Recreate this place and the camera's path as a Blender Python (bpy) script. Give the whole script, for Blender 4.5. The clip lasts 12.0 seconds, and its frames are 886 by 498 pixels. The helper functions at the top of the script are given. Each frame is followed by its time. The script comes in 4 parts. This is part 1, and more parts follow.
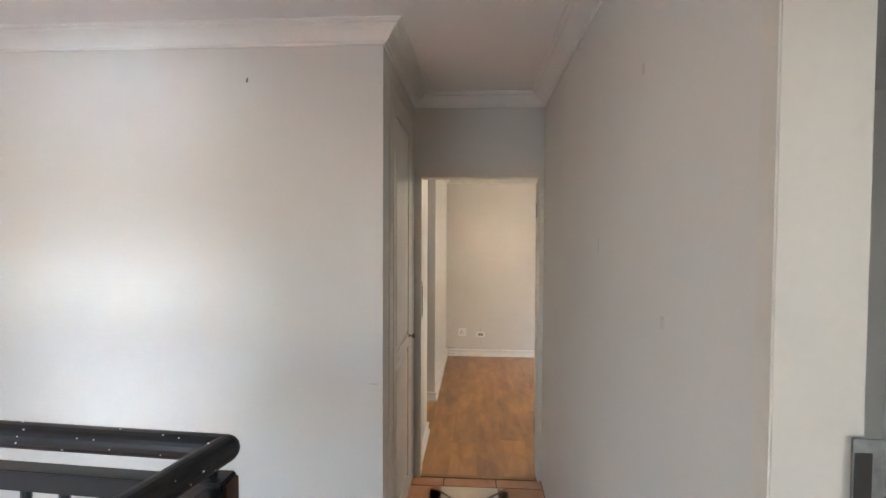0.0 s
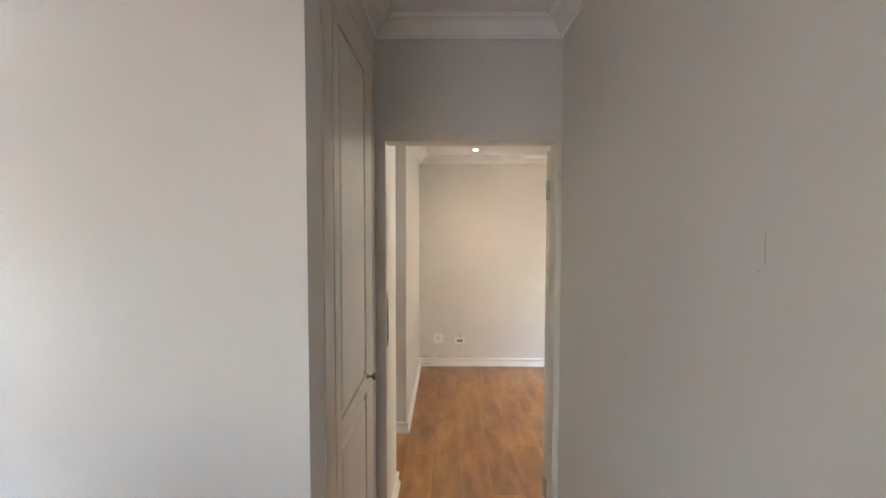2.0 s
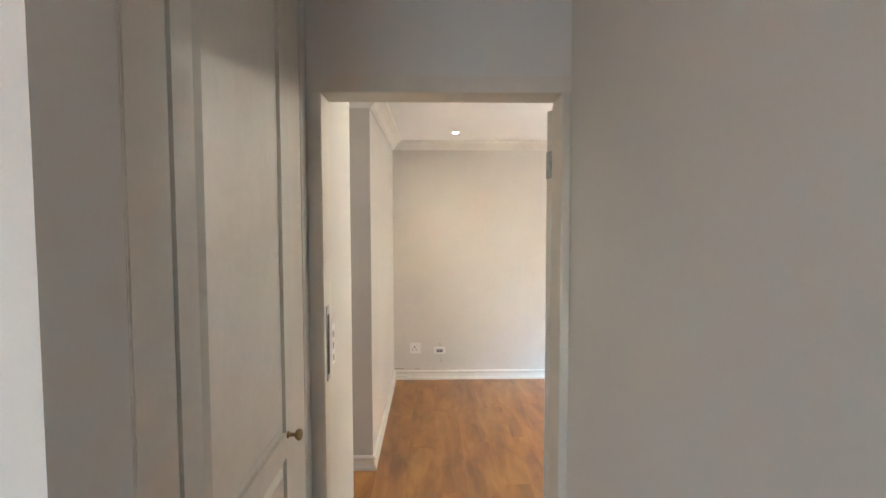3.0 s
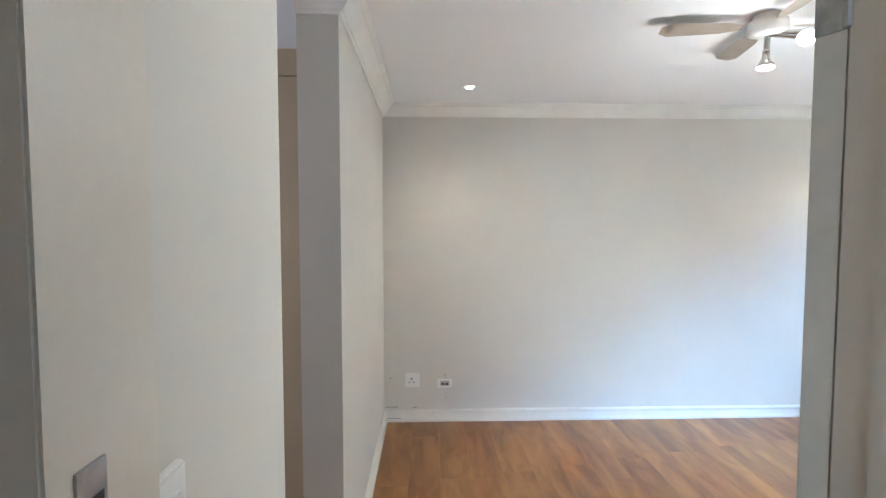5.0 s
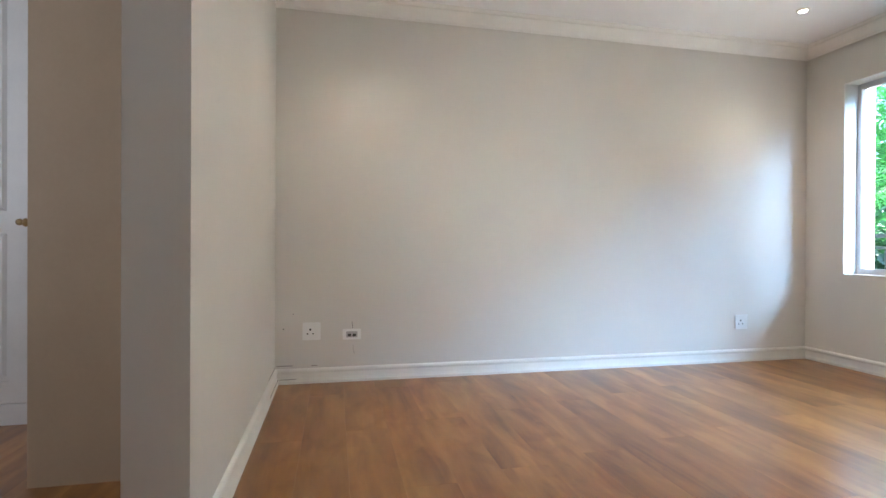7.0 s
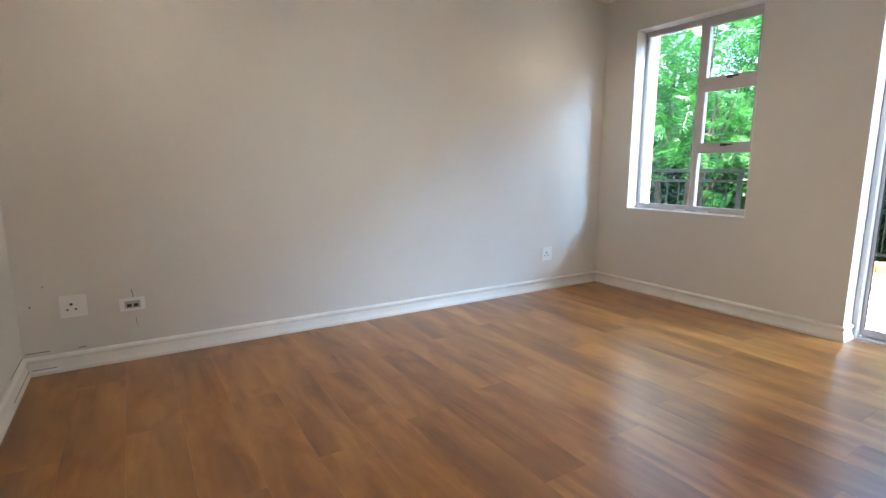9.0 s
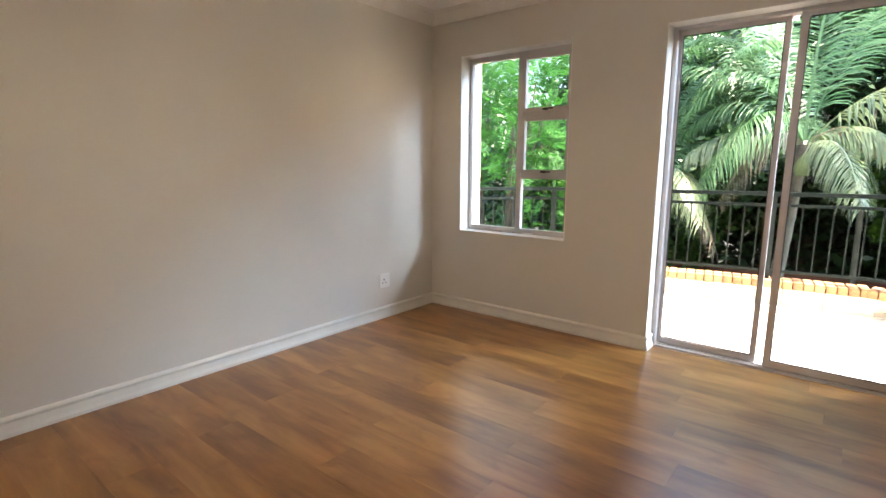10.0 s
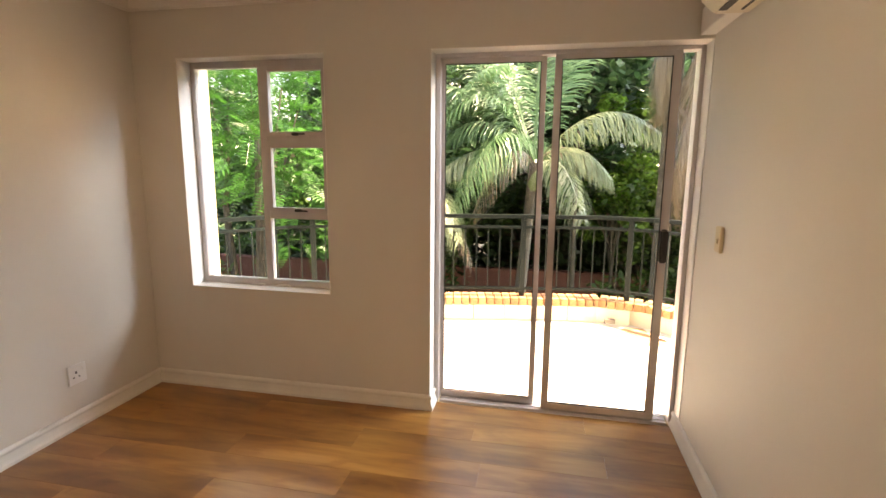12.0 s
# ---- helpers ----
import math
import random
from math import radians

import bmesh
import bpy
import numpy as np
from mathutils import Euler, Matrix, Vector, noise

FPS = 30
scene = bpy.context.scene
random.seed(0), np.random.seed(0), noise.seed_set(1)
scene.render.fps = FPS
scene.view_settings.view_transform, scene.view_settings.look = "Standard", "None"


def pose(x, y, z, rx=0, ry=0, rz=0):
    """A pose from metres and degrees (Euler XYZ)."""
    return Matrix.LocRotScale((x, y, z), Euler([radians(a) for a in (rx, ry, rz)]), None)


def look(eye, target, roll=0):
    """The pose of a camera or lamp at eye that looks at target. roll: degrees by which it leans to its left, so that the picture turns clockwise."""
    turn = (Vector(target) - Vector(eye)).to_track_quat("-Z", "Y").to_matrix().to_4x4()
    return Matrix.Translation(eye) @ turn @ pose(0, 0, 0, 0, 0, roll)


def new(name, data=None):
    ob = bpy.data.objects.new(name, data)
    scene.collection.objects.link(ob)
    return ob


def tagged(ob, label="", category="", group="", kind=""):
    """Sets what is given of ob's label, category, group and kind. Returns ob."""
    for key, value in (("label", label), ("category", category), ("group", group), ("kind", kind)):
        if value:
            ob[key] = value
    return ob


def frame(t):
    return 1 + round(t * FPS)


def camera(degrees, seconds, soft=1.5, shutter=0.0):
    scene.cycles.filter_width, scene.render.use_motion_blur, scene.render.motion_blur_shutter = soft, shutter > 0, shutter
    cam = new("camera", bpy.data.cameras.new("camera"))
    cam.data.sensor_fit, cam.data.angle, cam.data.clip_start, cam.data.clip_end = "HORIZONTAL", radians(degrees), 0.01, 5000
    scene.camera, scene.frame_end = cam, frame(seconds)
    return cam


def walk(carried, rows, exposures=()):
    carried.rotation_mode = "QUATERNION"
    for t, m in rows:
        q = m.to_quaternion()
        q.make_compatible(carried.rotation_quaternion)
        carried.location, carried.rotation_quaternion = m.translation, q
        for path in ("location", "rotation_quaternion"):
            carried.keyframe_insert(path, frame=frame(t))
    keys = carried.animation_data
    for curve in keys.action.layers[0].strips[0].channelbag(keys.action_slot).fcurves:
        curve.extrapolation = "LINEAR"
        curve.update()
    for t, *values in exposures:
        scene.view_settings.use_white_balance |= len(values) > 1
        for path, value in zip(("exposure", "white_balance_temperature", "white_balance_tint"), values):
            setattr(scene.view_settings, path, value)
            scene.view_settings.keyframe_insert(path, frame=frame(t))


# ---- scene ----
cam = camera(82.9, 12.0)
PATH = [
    (0, (0.379, 0.804, 1.668), (0.248, 2.799, 1.605), 0.3),
    (0.5, (0.326, 1.011, 1.679), (0.245, 3.007, 1.585), 0.7),
    (1, (0.283, 1.226, 1.68), (0.241, 3.223, 1.586), 0.7),
    (1.5, (0.298, 1.524, 1.687), (0.288, 3.521, 1.581), 0.2),
    (2, (0.296, 1.837, 1.67), (0.281, 3.834, 1.563), 0.1),
    (2.5, (0.311, 2.172, 1.656), (0.287, 4.168, 1.543), 0.4),
    (3, (0.368, 2.511, 1.623), (0.414, 4.507, 1.512), -0.1),
    (3.2, (0.383, 2.643, 1.629), (0.443, 4.639, 1.517), -0.6),
    (4.8, (0.331, 3.665, 1.555), (0.390, 5.662, 1.447), 0.0),
    (5, (0.315, 3.77, 1.552), (0.378, 5.766, 1.441), -0.0),
    (5.5, (0.307, 4.02, 1.453), (0.360, 6.018, 1.362), 0.3),
    (6, (0.306, 4.183, 1.312), (0.411, 6.179, 1.238), 0.3),
    (6.5, (0.318, 4.272, 1.102), (0.569, 6.256, 1.049), 0.4),
    (7, (0.34, 4.34, 0.858), (0.762, 6.295, 0.85), 0.3),
    (7.2, (0.37, 4.33, 0.81), (0.853, 6.271, 0.804), 0.3),
    (8.8, (0.473, 4.503, 0.956), (1.415, 6.24, 0.646), 0.1),
    (9, (0.487, 4.578, 1.014), (1.528, 6.254, 0.687), 0.1),
    (9.5, (0.561, 4.667, 1.141), (1.85, 6.156, 0.796), -0.1),
    (10, (0.625, 4.779, 1.207), (2.159, 6.019, 0.879), 0.3),
    (10.5, (0.669, 4.88, 1.302), (2.421, 5.788, 0.982), 0.4),
    (11, (0.803, 4.93, 1.387), (2.657, 5.609, 1.069), 0.4),
    (11.5, (0.995, 4.987, 1.408), (2.894, 5.53, 1.09), 0.5),
    (12, (1.223, 5.102, 1.458), (3.155, 5.499, 1.122), 0.5),
]
EXPOSURES = [(0.0, 4.02, 6550, 12), (2.5, 4.25, 6350, 11), (3.2, 4.33, 6150, 9), (4.8, 4.15, 5250, 6), (5.5, 3.78, 5400, 8), (7.0, 3.78, 5650, 9), (9.0, 3.42, 6050, 11), (9.5, 3.2, 6600, 13), (10.5, 2.95, 8000, 18), (12.0, 2.8, 9900, 25)]
walk(cam, [(t, look(eye, target, roll)) for t, eye, target, roll in PATH], EXPOSURES)

# ---- world and sun ----
world = bpy.data.worlds.new("sky")
scene.world = world
world.use_nodes = True
wn = world.node_tree.nodes
sky = wn.new("ShaderNodeTexSky")
sky.sky_type = "NISHITA"
sky.sun_disc = False
sky.sun_elevation = radians(69)
sky.sun_rotation = radians(171)
world.node_tree.links.new(sky.outputs[0], wn["Background"].inputs[0])
wn["Background"].inputs[1].default_value = 0.15


def lamp(name, kind, m, energy, color=(1, 1, 1), **kw):
    d = bpy.data.lights.new(name, kind)
    d.energy, d.color = energy, color
    for k, v in kw.items():
        if k == "size": d.size = v
        if k == "size_y": d.shape = "RECTANGLE"; d.size_y = v
        if k == "spread": d.spread = v
        if k == "angle": d.angle = v
        if k == "spot": d.spot_size = v; d.spot_blend = 0.8
        if k == "soft": d.shadow_soft_size = v
    ob = new(name, d)
    ob.matrix_world = m
    return ob


lamp("sun", "SUN", look((0.35, -2.2, 6.0), (0, 0, 0)), 5.0, (1, 0.95, 0.87), angle=radians(0.5))


# ---- materials ----
def mat(name, color, rough=0.6, metal=0.0, var=0.06, scale=3.0, grain=60.0, bump=0.1, spec=0.5, alt=None, coords="Object", rnd=0.0):
    """Paint, plaster, metal: base colour that drifts at two scales, with fine relief."""
    m = bpy.data.materials.new(name)
    m.use_nodes = True
    n, l = m.node_tree.nodes, m.node_tree.links
    b = n["Principled BSDF"]
    b.inputs["Roughness"].default_value, b.inputs["Metallic"].default_value = rough, metal
    b.inputs["Specular IOR Level"].default_value = spec
    tc = n.new("ShaderNodeTexCoord")
    a, f = n.new("ShaderNodeTexNoise"), n.new("ShaderNodeTexNoise")
    a.inputs["Scale"].default_value, a.inputs["Detail"].default_value = scale, 4
    f.inputs["Scale"].default_value, f.inputs["Detail"].default_value = grain, 3
    for t in (a, f):
        l.new(tc.outputs[coords], t.inputs["Vector"])
    mix = n.new("ShaderNodeMix")
    mix.data_type = "RGBA"
    c = alt or tuple(x * (1 - 2.2 * var) for x in color)
    mix.inputs[6].default_value, mix.inputs[7].default_value = (*c, 1), (*color, 1)
    ad = n.new("ShaderNodeMath")
    ad.operation = "MULTIPLY_ADD"
    l.new(f.outputs[0], ad.inputs[0])
    ad.inputs[1].default_value = 0.3
    l.new(a.outputs[0], ad.inputs[2])
    ramp = n.new("ShaderNodeMapRange")
    ramp.inputs[1].default_value, ramp.inputs[2].default_value = 0.4, 0.85
    l.new(ad.outputs[0], ramp.inputs[0])
    last = ramp.outputs[0]
    if rnd:
        oi, mr = n.new("ShaderNodeObjectInfo"), n.new("ShaderNodeMath")
        mr.operation = "MULTIPLY_ADD"
        l.new(oi.outputs["Random"], mr.inputs[0])
        mr.inputs[1].default_value = rnd
        l.new(last, mr.inputs[2])
        sub = n.new("ShaderNodeMath")
        sub.operation = "SUBTRACT"
        l.new(mr.outputs[0], sub.inputs[0])
        sub.inputs[1].default_value = rnd / 2
        sub.use_clamp = True
        last = sub.outputs[0]
    l.new(last, mix.inputs[0])
    l.new(mix.outputs[2], b.inputs["Base Color"])
    if bump:
        bp = n.new("ShaderNodeBump")
        bp.inputs["Strength"].default_value, bp.inputs["Distance"].default_value = bump, 0.004
        l.new(ad.outputs[0], bp.inputs["Height"])
        l.new(bp.outputs[0], b.inputs["Normal"])
    return m


def emit(name, color, strength):
    m = bpy.data.materials.new(name)
    m.use_nodes = True
    b = m.node_tree.nodes["Principled BSDF"]
    b.inputs["Base Color"].default_value = (*color, 1)
    b.inputs["Emission Color"].default_value, b.inputs["Emission Strength"].default_value = (*color, 1), strength
    return m


def glass_mat(name):
    """Thin window glass: clear, with a Fresnel mirror gloss."""
    m = bpy.data.materials.new(name)
    m.use_nodes = True
    n, l = m.node_tree.nodes, m.node_tree.links
    n.remove(n["Principled BSDF"])
    t, g, f, x = n.new("ShaderNodeBsdfTransparent"), n.new("ShaderNodeBsdfGlossy"), n.new("ShaderNodeFresnel"), n.new("ShaderNodeMixShader")
    t.inputs[0].default_value = (0.95, 0.97, 0.96, 1)
    g.inputs["Roughness"].default_value = 0.0
    f.inputs[0].default_value = 1.2
    l.new(f.outputs[0], x.inputs[0])
    l.new(t.outputs[0], x.inputs[1])
    l.new(g.outputs[0], x.inputs[2])
    l.new(x.outputs[0], n["Material Output"].inputs[0])
    return m


def laminate_mat(name):
    """Honey oak laminate: long grain, knots and smoky blotches, each plank its own."""
    m = bpy.data.materials.new(name)
    m.use_nodes = True
    n, l = m.node_tree.nodes, m.node_tree.links
    b = n["Principled BSDF"]
    tc, oi = n.new("ShaderNodeTexCoord"), n.new("ShaderNodeObjectInfo")
    mul = n.new("ShaderNodeMath")
    mul.operation = "MULTIPLY"
    mul.inputs[1].default_value = 37.0
    l.new(oi.outputs["Random"], mul.inputs[0])
    add = n.new("ShaderNodeVectorMath")
    l.new(tc.outputs["Object"], add.inputs[0])
    comb = n.new("ShaderNodeCombineXYZ")
    for i in range(3):
        l.new(mul.outputs[0], comb.inputs[i])
    l.new(comb.outputs[0], add.inputs[1])

    def tex(sx, sy, scale, detail, dist=0.0):
        mp, t = n.new("ShaderNodeMapping"), n.new("ShaderNodeTexNoise")
        mp.inputs["Scale"].default_value = (sx, sy, 1)
        l.new(add.outputs[0], mp.inputs[0])
        l.new(mp.outputs[0], t.inputs["Vector"])
        t.inputs["Scale"].default_value, t.inputs["Detail"].default_value, t.inputs["Distortion"].default_value = scale, detail, dist
        return t.outputs[0]

    def ramp(src, stops):
        r = n.new("ShaderNodeValToRGB")
        r.color_ramp.elements[0].position, r.color_ramp.elements[0].color = stops[0][0], (*stops[0][1], 1)
        r.color_ramp.elements[1].position, r.color_ramp.elements[1].color = stops[-1][0], (*stops[-1][1], 1)
        for p, c in stops[1:-1]:
            r.color_ramp.elements.new(p).color = (*c, 1)
        l.new(src, r.inputs[0])
        return r.outputs[0]

    def blend(a, c, fac, mode="MULTIPLY"):
        x = n.new("ShaderNodeMix")
        x.data_type, x.blend_type = "RGBA", mode
        x.inputs[0].default_value = fac
        l.new(a, x.inputs[6])
        l.new(c, x.inputs[7])
        return x.outputs[2]

    base = ramp(tex(5.5, 0.9, 1.6, 3, 0.5), [(0.30, (0.20, 0.080, 0.020)), (0.5, (0.33, 0.149, 0.037)), (0.70, (0.44, 0.225, 0.067))])
    grain = ramp(tex(34, 2.2, 1.4, 4, 0.8), [(0.3, (0.90, 0.87, 0.83)), (0.6, (1, 1, 1))])
    smoke = ramp(tex(5.0, 2.2, 1.5, 3, 0.9), [(0.34, (0.72, 0.60, 0.51)), (0.52, (1, 1, 1))])
    knots = ramp(tex(11, 5.5, 1.1, 2, 0.4), [(0.20, (0.62, 0.48, 0.38)), (0.31, (1, 1, 1))])
    tone = ramp(oi.outputs["Random"], [(0.0, (0.86, 0.83, 0.8)), (1.0, (1.08, 1.04, 1.0))])
    c = blend(blend(blend(blend(base, grain, 0.7), smoke, 0.7), knots, 0.6), tone, 1.0)
    l.new(c, b.inputs["Base Color"])
    rr = n.new("ShaderNodeMapRange")
    b.inputs["Specular IOR Level"].default_value = 0.85
    rr.inputs[3].default_value, rr.inputs[4].default_value = 0.28, 0.32
    l.new(tex(3, 2, 2.0, 3), rr.inputs[0])
    l.new(rr.outputs[0], b.inputs["Roughness"])
    bp = n.new("ShaderNodeBump")
    bp.inputs["Strength"].default_value, bp.inputs["Distance"].default_value = 0.04, 0.0005
    l.new(tex(60, 1.5, 1.4, 5, 0.3), bp.inputs["Height"])
    l.new(bp.outputs[0], b.inputs["Normal"])
    return m


def leaf_mat(name, dark, light, trans=0.25):
    m = bpy.data.materials.new(name)
    m.use_nodes = True
    n, l = m.node_tree.nodes, m.node_tree.links
    b = n["Principled BSDF"]
    b.inputs["Roughness"].default_value = 0.34
    g = n.new("ShaderNodeNewGeometry")
    r = n.new("ShaderNodeValToRGB")
    r.color_ramp.elements[0].color, r.color_ramp.elements[1].color = (*dark, 1), (*light, 1)
    l.new(g.outputs["Random Per Island"], r.inputs[0])
    l.new(r.outputs[0], b.inputs["Base Color"])
    t, mx = n.new("ShaderNodeBsdfTranslucent"), n.new("ShaderNodeMixShader")
    l.new(r.outputs[0], t.inputs[0])
    mx.inputs[0].default_value = trans
    l.new(b.outputs[0], mx.inputs[1])
    l.new(t.outputs[0], mx.inputs[2])
    l.new(mx.outputs[0], n["Material Output"].inputs[0])
    return m


M_WALL = mat("wall_paint", (0.66, 0.62, 0.56), 0.75, var=0.03, scale=1.3, grain=220, bump=0.12)
M_CEIL = mat("ceiling_paint", (0.86, 0.84, 0.83), 0.85, var=0.02, scale=1.0, grain=150, bump=0.06)
M_TRIM = mat("trim_gloss_paint", (0.78, 0.75, 0.70), 0.4, var=0.04, scale=6, grain=90, bump=0.08)
M_SKIRT = mat("skirting_paint", (0.75, 0.72, 0.66), 0.42, var=0.05, scale=6, grain=70, bump=0.15)
M_DOORPAINT = mat("cream_door_paint", (0.66, 0.61, 0.53), 0.42, var=0.06, scale=5, grain=40, bump=0.15)
M_FRAME = mat("frame_paint", (0.66, 0.60, 0.51), 0.4, var=0.04, scale=5, grain=60, bump=0.08)
M_FLOOR = laminate_mat("laminate_oak")
M_SLAB = mat("screed", (0.10, 0.07, 0.05), 0.9)
M_TERRA = mat("terracotta_tile", (0.50, 0.25, 0.13), 0.35, var=0.12, scale=9, grain=70, rnd=0.5, alt=(0.36, 0.16, 0.08))
M_CREAM = mat("cream_tile", (0.62, 0.52, 0.40), 0.3, var=0.06, scale=8, rnd=0.3)
M_GROUT = mat("grout", (0.16, 0.11, 0.08), 0.9)
M_PLASTIC = mat("white_plastic", (0.78, 0.76, 0.73), 0.35, var=0.01, bump=0)
M_SLOT = mat("dark_slot", (0.03, 0.025, 0.02), 0.6, var=0.01, bump=0)
M_GREYP = mat("grey_plastic", (0.42, 0.40, 0.38), 0.4, var=0.03, bump=0)
M_BRASS = mat("brass", (0.36, 0.25, 0.12), 0.34, 1.0, var=0.05, scale=20, bump=0.05)
M_STEEL = mat("galvanised_steel", (0.45, 0.46, 0.45), 0.35, 1.0, var=0.15, scale=30)
M_BLACK = mat("black_rail_paint", (0.005, 0.006, 0.009), 0.42, var=0.2, scale=15, grain=80, bump=0.2)
M_WOOD = mat("stained_newel_wood", (0.16, 0.06, 0.025), 0.45, var=0.3, scale=12)
M_ALU = mat("anodised_aluminium", (0.60, 0.56, 0.55), 0.36, 0.25, var=0.06, scale=10, grain=120)
M_GLASS = glass_mat("clear_glass")
M_GREENRAIL = mat("dark_green_rail_paint", (0.006, 0.011, 0.010), 0.5, var=0.15, scale=12, spec=0.2)
M_BRICK = mat("coping_brick", (0.48, 0.28, 0.13), 0.8, var=0.15, scale=20, grain=90, rnd=0.7, alt=(0.26, 0.10, 0.045))
M_BLOCK = mat("painted_block", (0.74, 0.68, 0.58), 0.8, var=0.06, scale=5, grain=60, rnd=0.2)
M_PAVE = mat("pale_balcony_tile", (0.74, 0.70, 0.63), 0.7, var=0.06, scale=2.5, grain=60, rnd=0.2)
M_EXT = mat("cream_exterior_plaster", (0.72, 0.62, 0.42), 0.85, var=0.05, scale=2)
M_BARK = mat("tree_bark", (0.13, 0.105, 0.08), 0.9, var=0.3, scale=8, grain=40, bump=0.6)
M_PALMBARK = mat("palm_bark", (0.13, 0.11, 0.085), 0.9, var=0.25, scale=10, grain=50, bump=0.5)
M_DEADLEAF = leaf_mat("dry_frond", (0.16, 0.12, 0.08), (0.34, 0.28, 0.20), 0.15)
M_LEAF = leaf_mat("bright_pinnate_leaf", (0.018, 0.10, 0.015), (0.06, 0.24, 0.04), 0.4)
M_LEAFD = leaf_mat("dark_leaf", (0.010, 0.032, 0.013), (0.05, 0.12, 0.045), 0.25)
M_LEAFM = leaf_mat("mid_leaf", (0.018, 0.055, 0.008), (0.06, 0.13, 0.025), 0.3)
M_LEAFY = leaf_mat("yellow_green_leaf", (0.05, 0.14, 0.015), (0.15, 0.30, 0.045), 0.4)
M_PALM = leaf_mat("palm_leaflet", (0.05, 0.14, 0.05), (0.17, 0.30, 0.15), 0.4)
# paler copy of the palm leaf, sun glare put into its colour
M_PALMGLARE = leaf_mat("sun_glare_palm_leaflet", (0.17, 0.23, 0.12), (0.32, 0.38, 0.24), 0.3)
M_PALMSHAFT = mat("palm_sheath", (0.14, 0.20, 0.07), 0.4, var=0.15, scale=6)
M_RUST = mat("rust_stained_tile", (0.55, 0.33, 0.18), 0.8, var=0.3, scale=14)
M_SOIL = mat("garden_soil", (0.03, 0.024, 0.014), 0.95, var=0.3, scale=0.8)
M_REDWALL = mat("red_garden_wall", (0.20, 0.07, 0.05), 0.9, var=0.15, scale=3)
M_LAMP = emit("lamp_glow", (1.0, 0.92, 0.78), 1.2)
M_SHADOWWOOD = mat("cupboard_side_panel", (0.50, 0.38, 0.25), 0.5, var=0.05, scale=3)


# ---- mesh helpers ----
def box(bm, x0, x1, y0, y1, z0, z1, bevel=0.0):
    r = bmesh.ops.create_cube(bm, size=1)
    for v in r["verts"]:
        v.co = Vector(((x0 + x1) / 2 + v.co.x * (x1 - x0), (y0 + y1) / 2 + v.co.y * (y1 - y0), (z0 + z1) / 2 + v.co.z * (z1 - z0)))
    if bevel:
        es = {e for v in r["verts"] for e in v.link_edges}
        bmesh.ops.bevel(bm, geom=list(es), offset=bevel, segments=2, affect="EDGES")
    return bm


def cyl(bm, a, b, r, r2=None, seg=16, caps=True):
    a, b = Vector(a), Vector(b)
    r2 = r if r2 is None else r2
    m = Matrix.Translation((a + b) / 2) @ (b - a).to_track_quat("Z", "Y").to_matrix().to_4x4()
    bmesh.ops.create_cone(bm, cap_ends=caps, segments=seg, radius1=r, radius2=r2, depth=(b - a).length, matrix=m)
    return bm


def ball(bm, c, r, sz=1.0, seg=14):
    bmesh.ops.create_uvsphere(bm, u_segments=seg, v_segments=8, radius=r, matrix=Matrix.Translation(c) @ Matrix.Diagonal((1, 1, sz, 1)))
    return bm


def lathe(bm, c, axis, prof, seg=20):
    """Revolve (distance along axis, radius) pairs round the axis from c."""
    q = Vector(axis).to_track_quat("Z", "Y")
    rings = [[bm.verts.new(Vector(c) + q @ Vector((r * math.cos(k * math.tau / seg), r * math.sin(k * math.tau / seg), d))) for k in range(seg)] for d, r in prof]
    for a, b in zip(rings, rings[1:]):
        for k in range(seg):
            f = bm.faces.new((a[k], a[(k + 1) % seg], b[(k + 1) % seg], b[k]))
            f.smooth = True
    bm.faces.new(rings[0][::-1])
    bm.faces.new(rings[-1])
    return bm


def sweep(bm, path, prof, closed=False):
    """Sweep a profile of (out, z) along a flat path of (x, y); out goes to the path's left. Mitred corners."""
    n = len(path)
    rings = []
    for i, p in enumerate(path):
        p = Vector(p)
        d0 = (p - Vector(path[i - 1])).normalized() if i or closed else None
        d1 = (Vector(path[(i + 1) % n]) - p).normalized() if i < n - 1 or closed else None
        d0, d1 = d0 or d1, d1 or d0
        n0, n1 = Vector((-d0.y, d0.x)), Vector((-d1.y, d1.x))
        mt = (n0 + n1).normalized()
        k = 1 / max(0.2, mt.dot(n0))
        rings.append([bm.verts.new((p.x + mt.x * k * o, p.y + mt.y * k * o, z)) for o, z in prof])
    pairs = list(zip(rings, rings[1:])) + ([(rings[-1], rings[0])] if closed else [])
    m = len(prof)
    for a, b in pairs:
        for k in range(m):
            bm.faces.new((a[k], b[k], b[(k + 1) % m], a[(k + 1) % m]))
    if not closed:
        bm.faces.new(rings[0])
        bm.faces.new(rings[-1][::-1])
    bmesh.ops.recalc_face_normals(bm, faces=bm.faces)
    return bm


def finish(name, bm, material):
    me = bpy.data.meshes.new(name)
    bm.to_mesh(me)
    bm.free()
    me.materials.append(material)
    return me


def part(name, bm, material, parent=None, label=""):
    ob = new(name, finish(name, bm, material))
    if parent is not None:
        ob.parent = parent
    return tagged(ob, label)


def thing(name, x, y, z, label, category, group="", rz=0):
    ob = new(name)
    ob.matrix_world = pose(x, y, z, 0, 0, rz)
    return tagged(ob, label, category, group)


def structure(name, bm, material, label):
    return tagged(part(name, bm, material), label, kind="structure")


def boxes(*bb):
    bm = bmesh.new()
    for b in bb:
        box(bm, *b)
    return bm


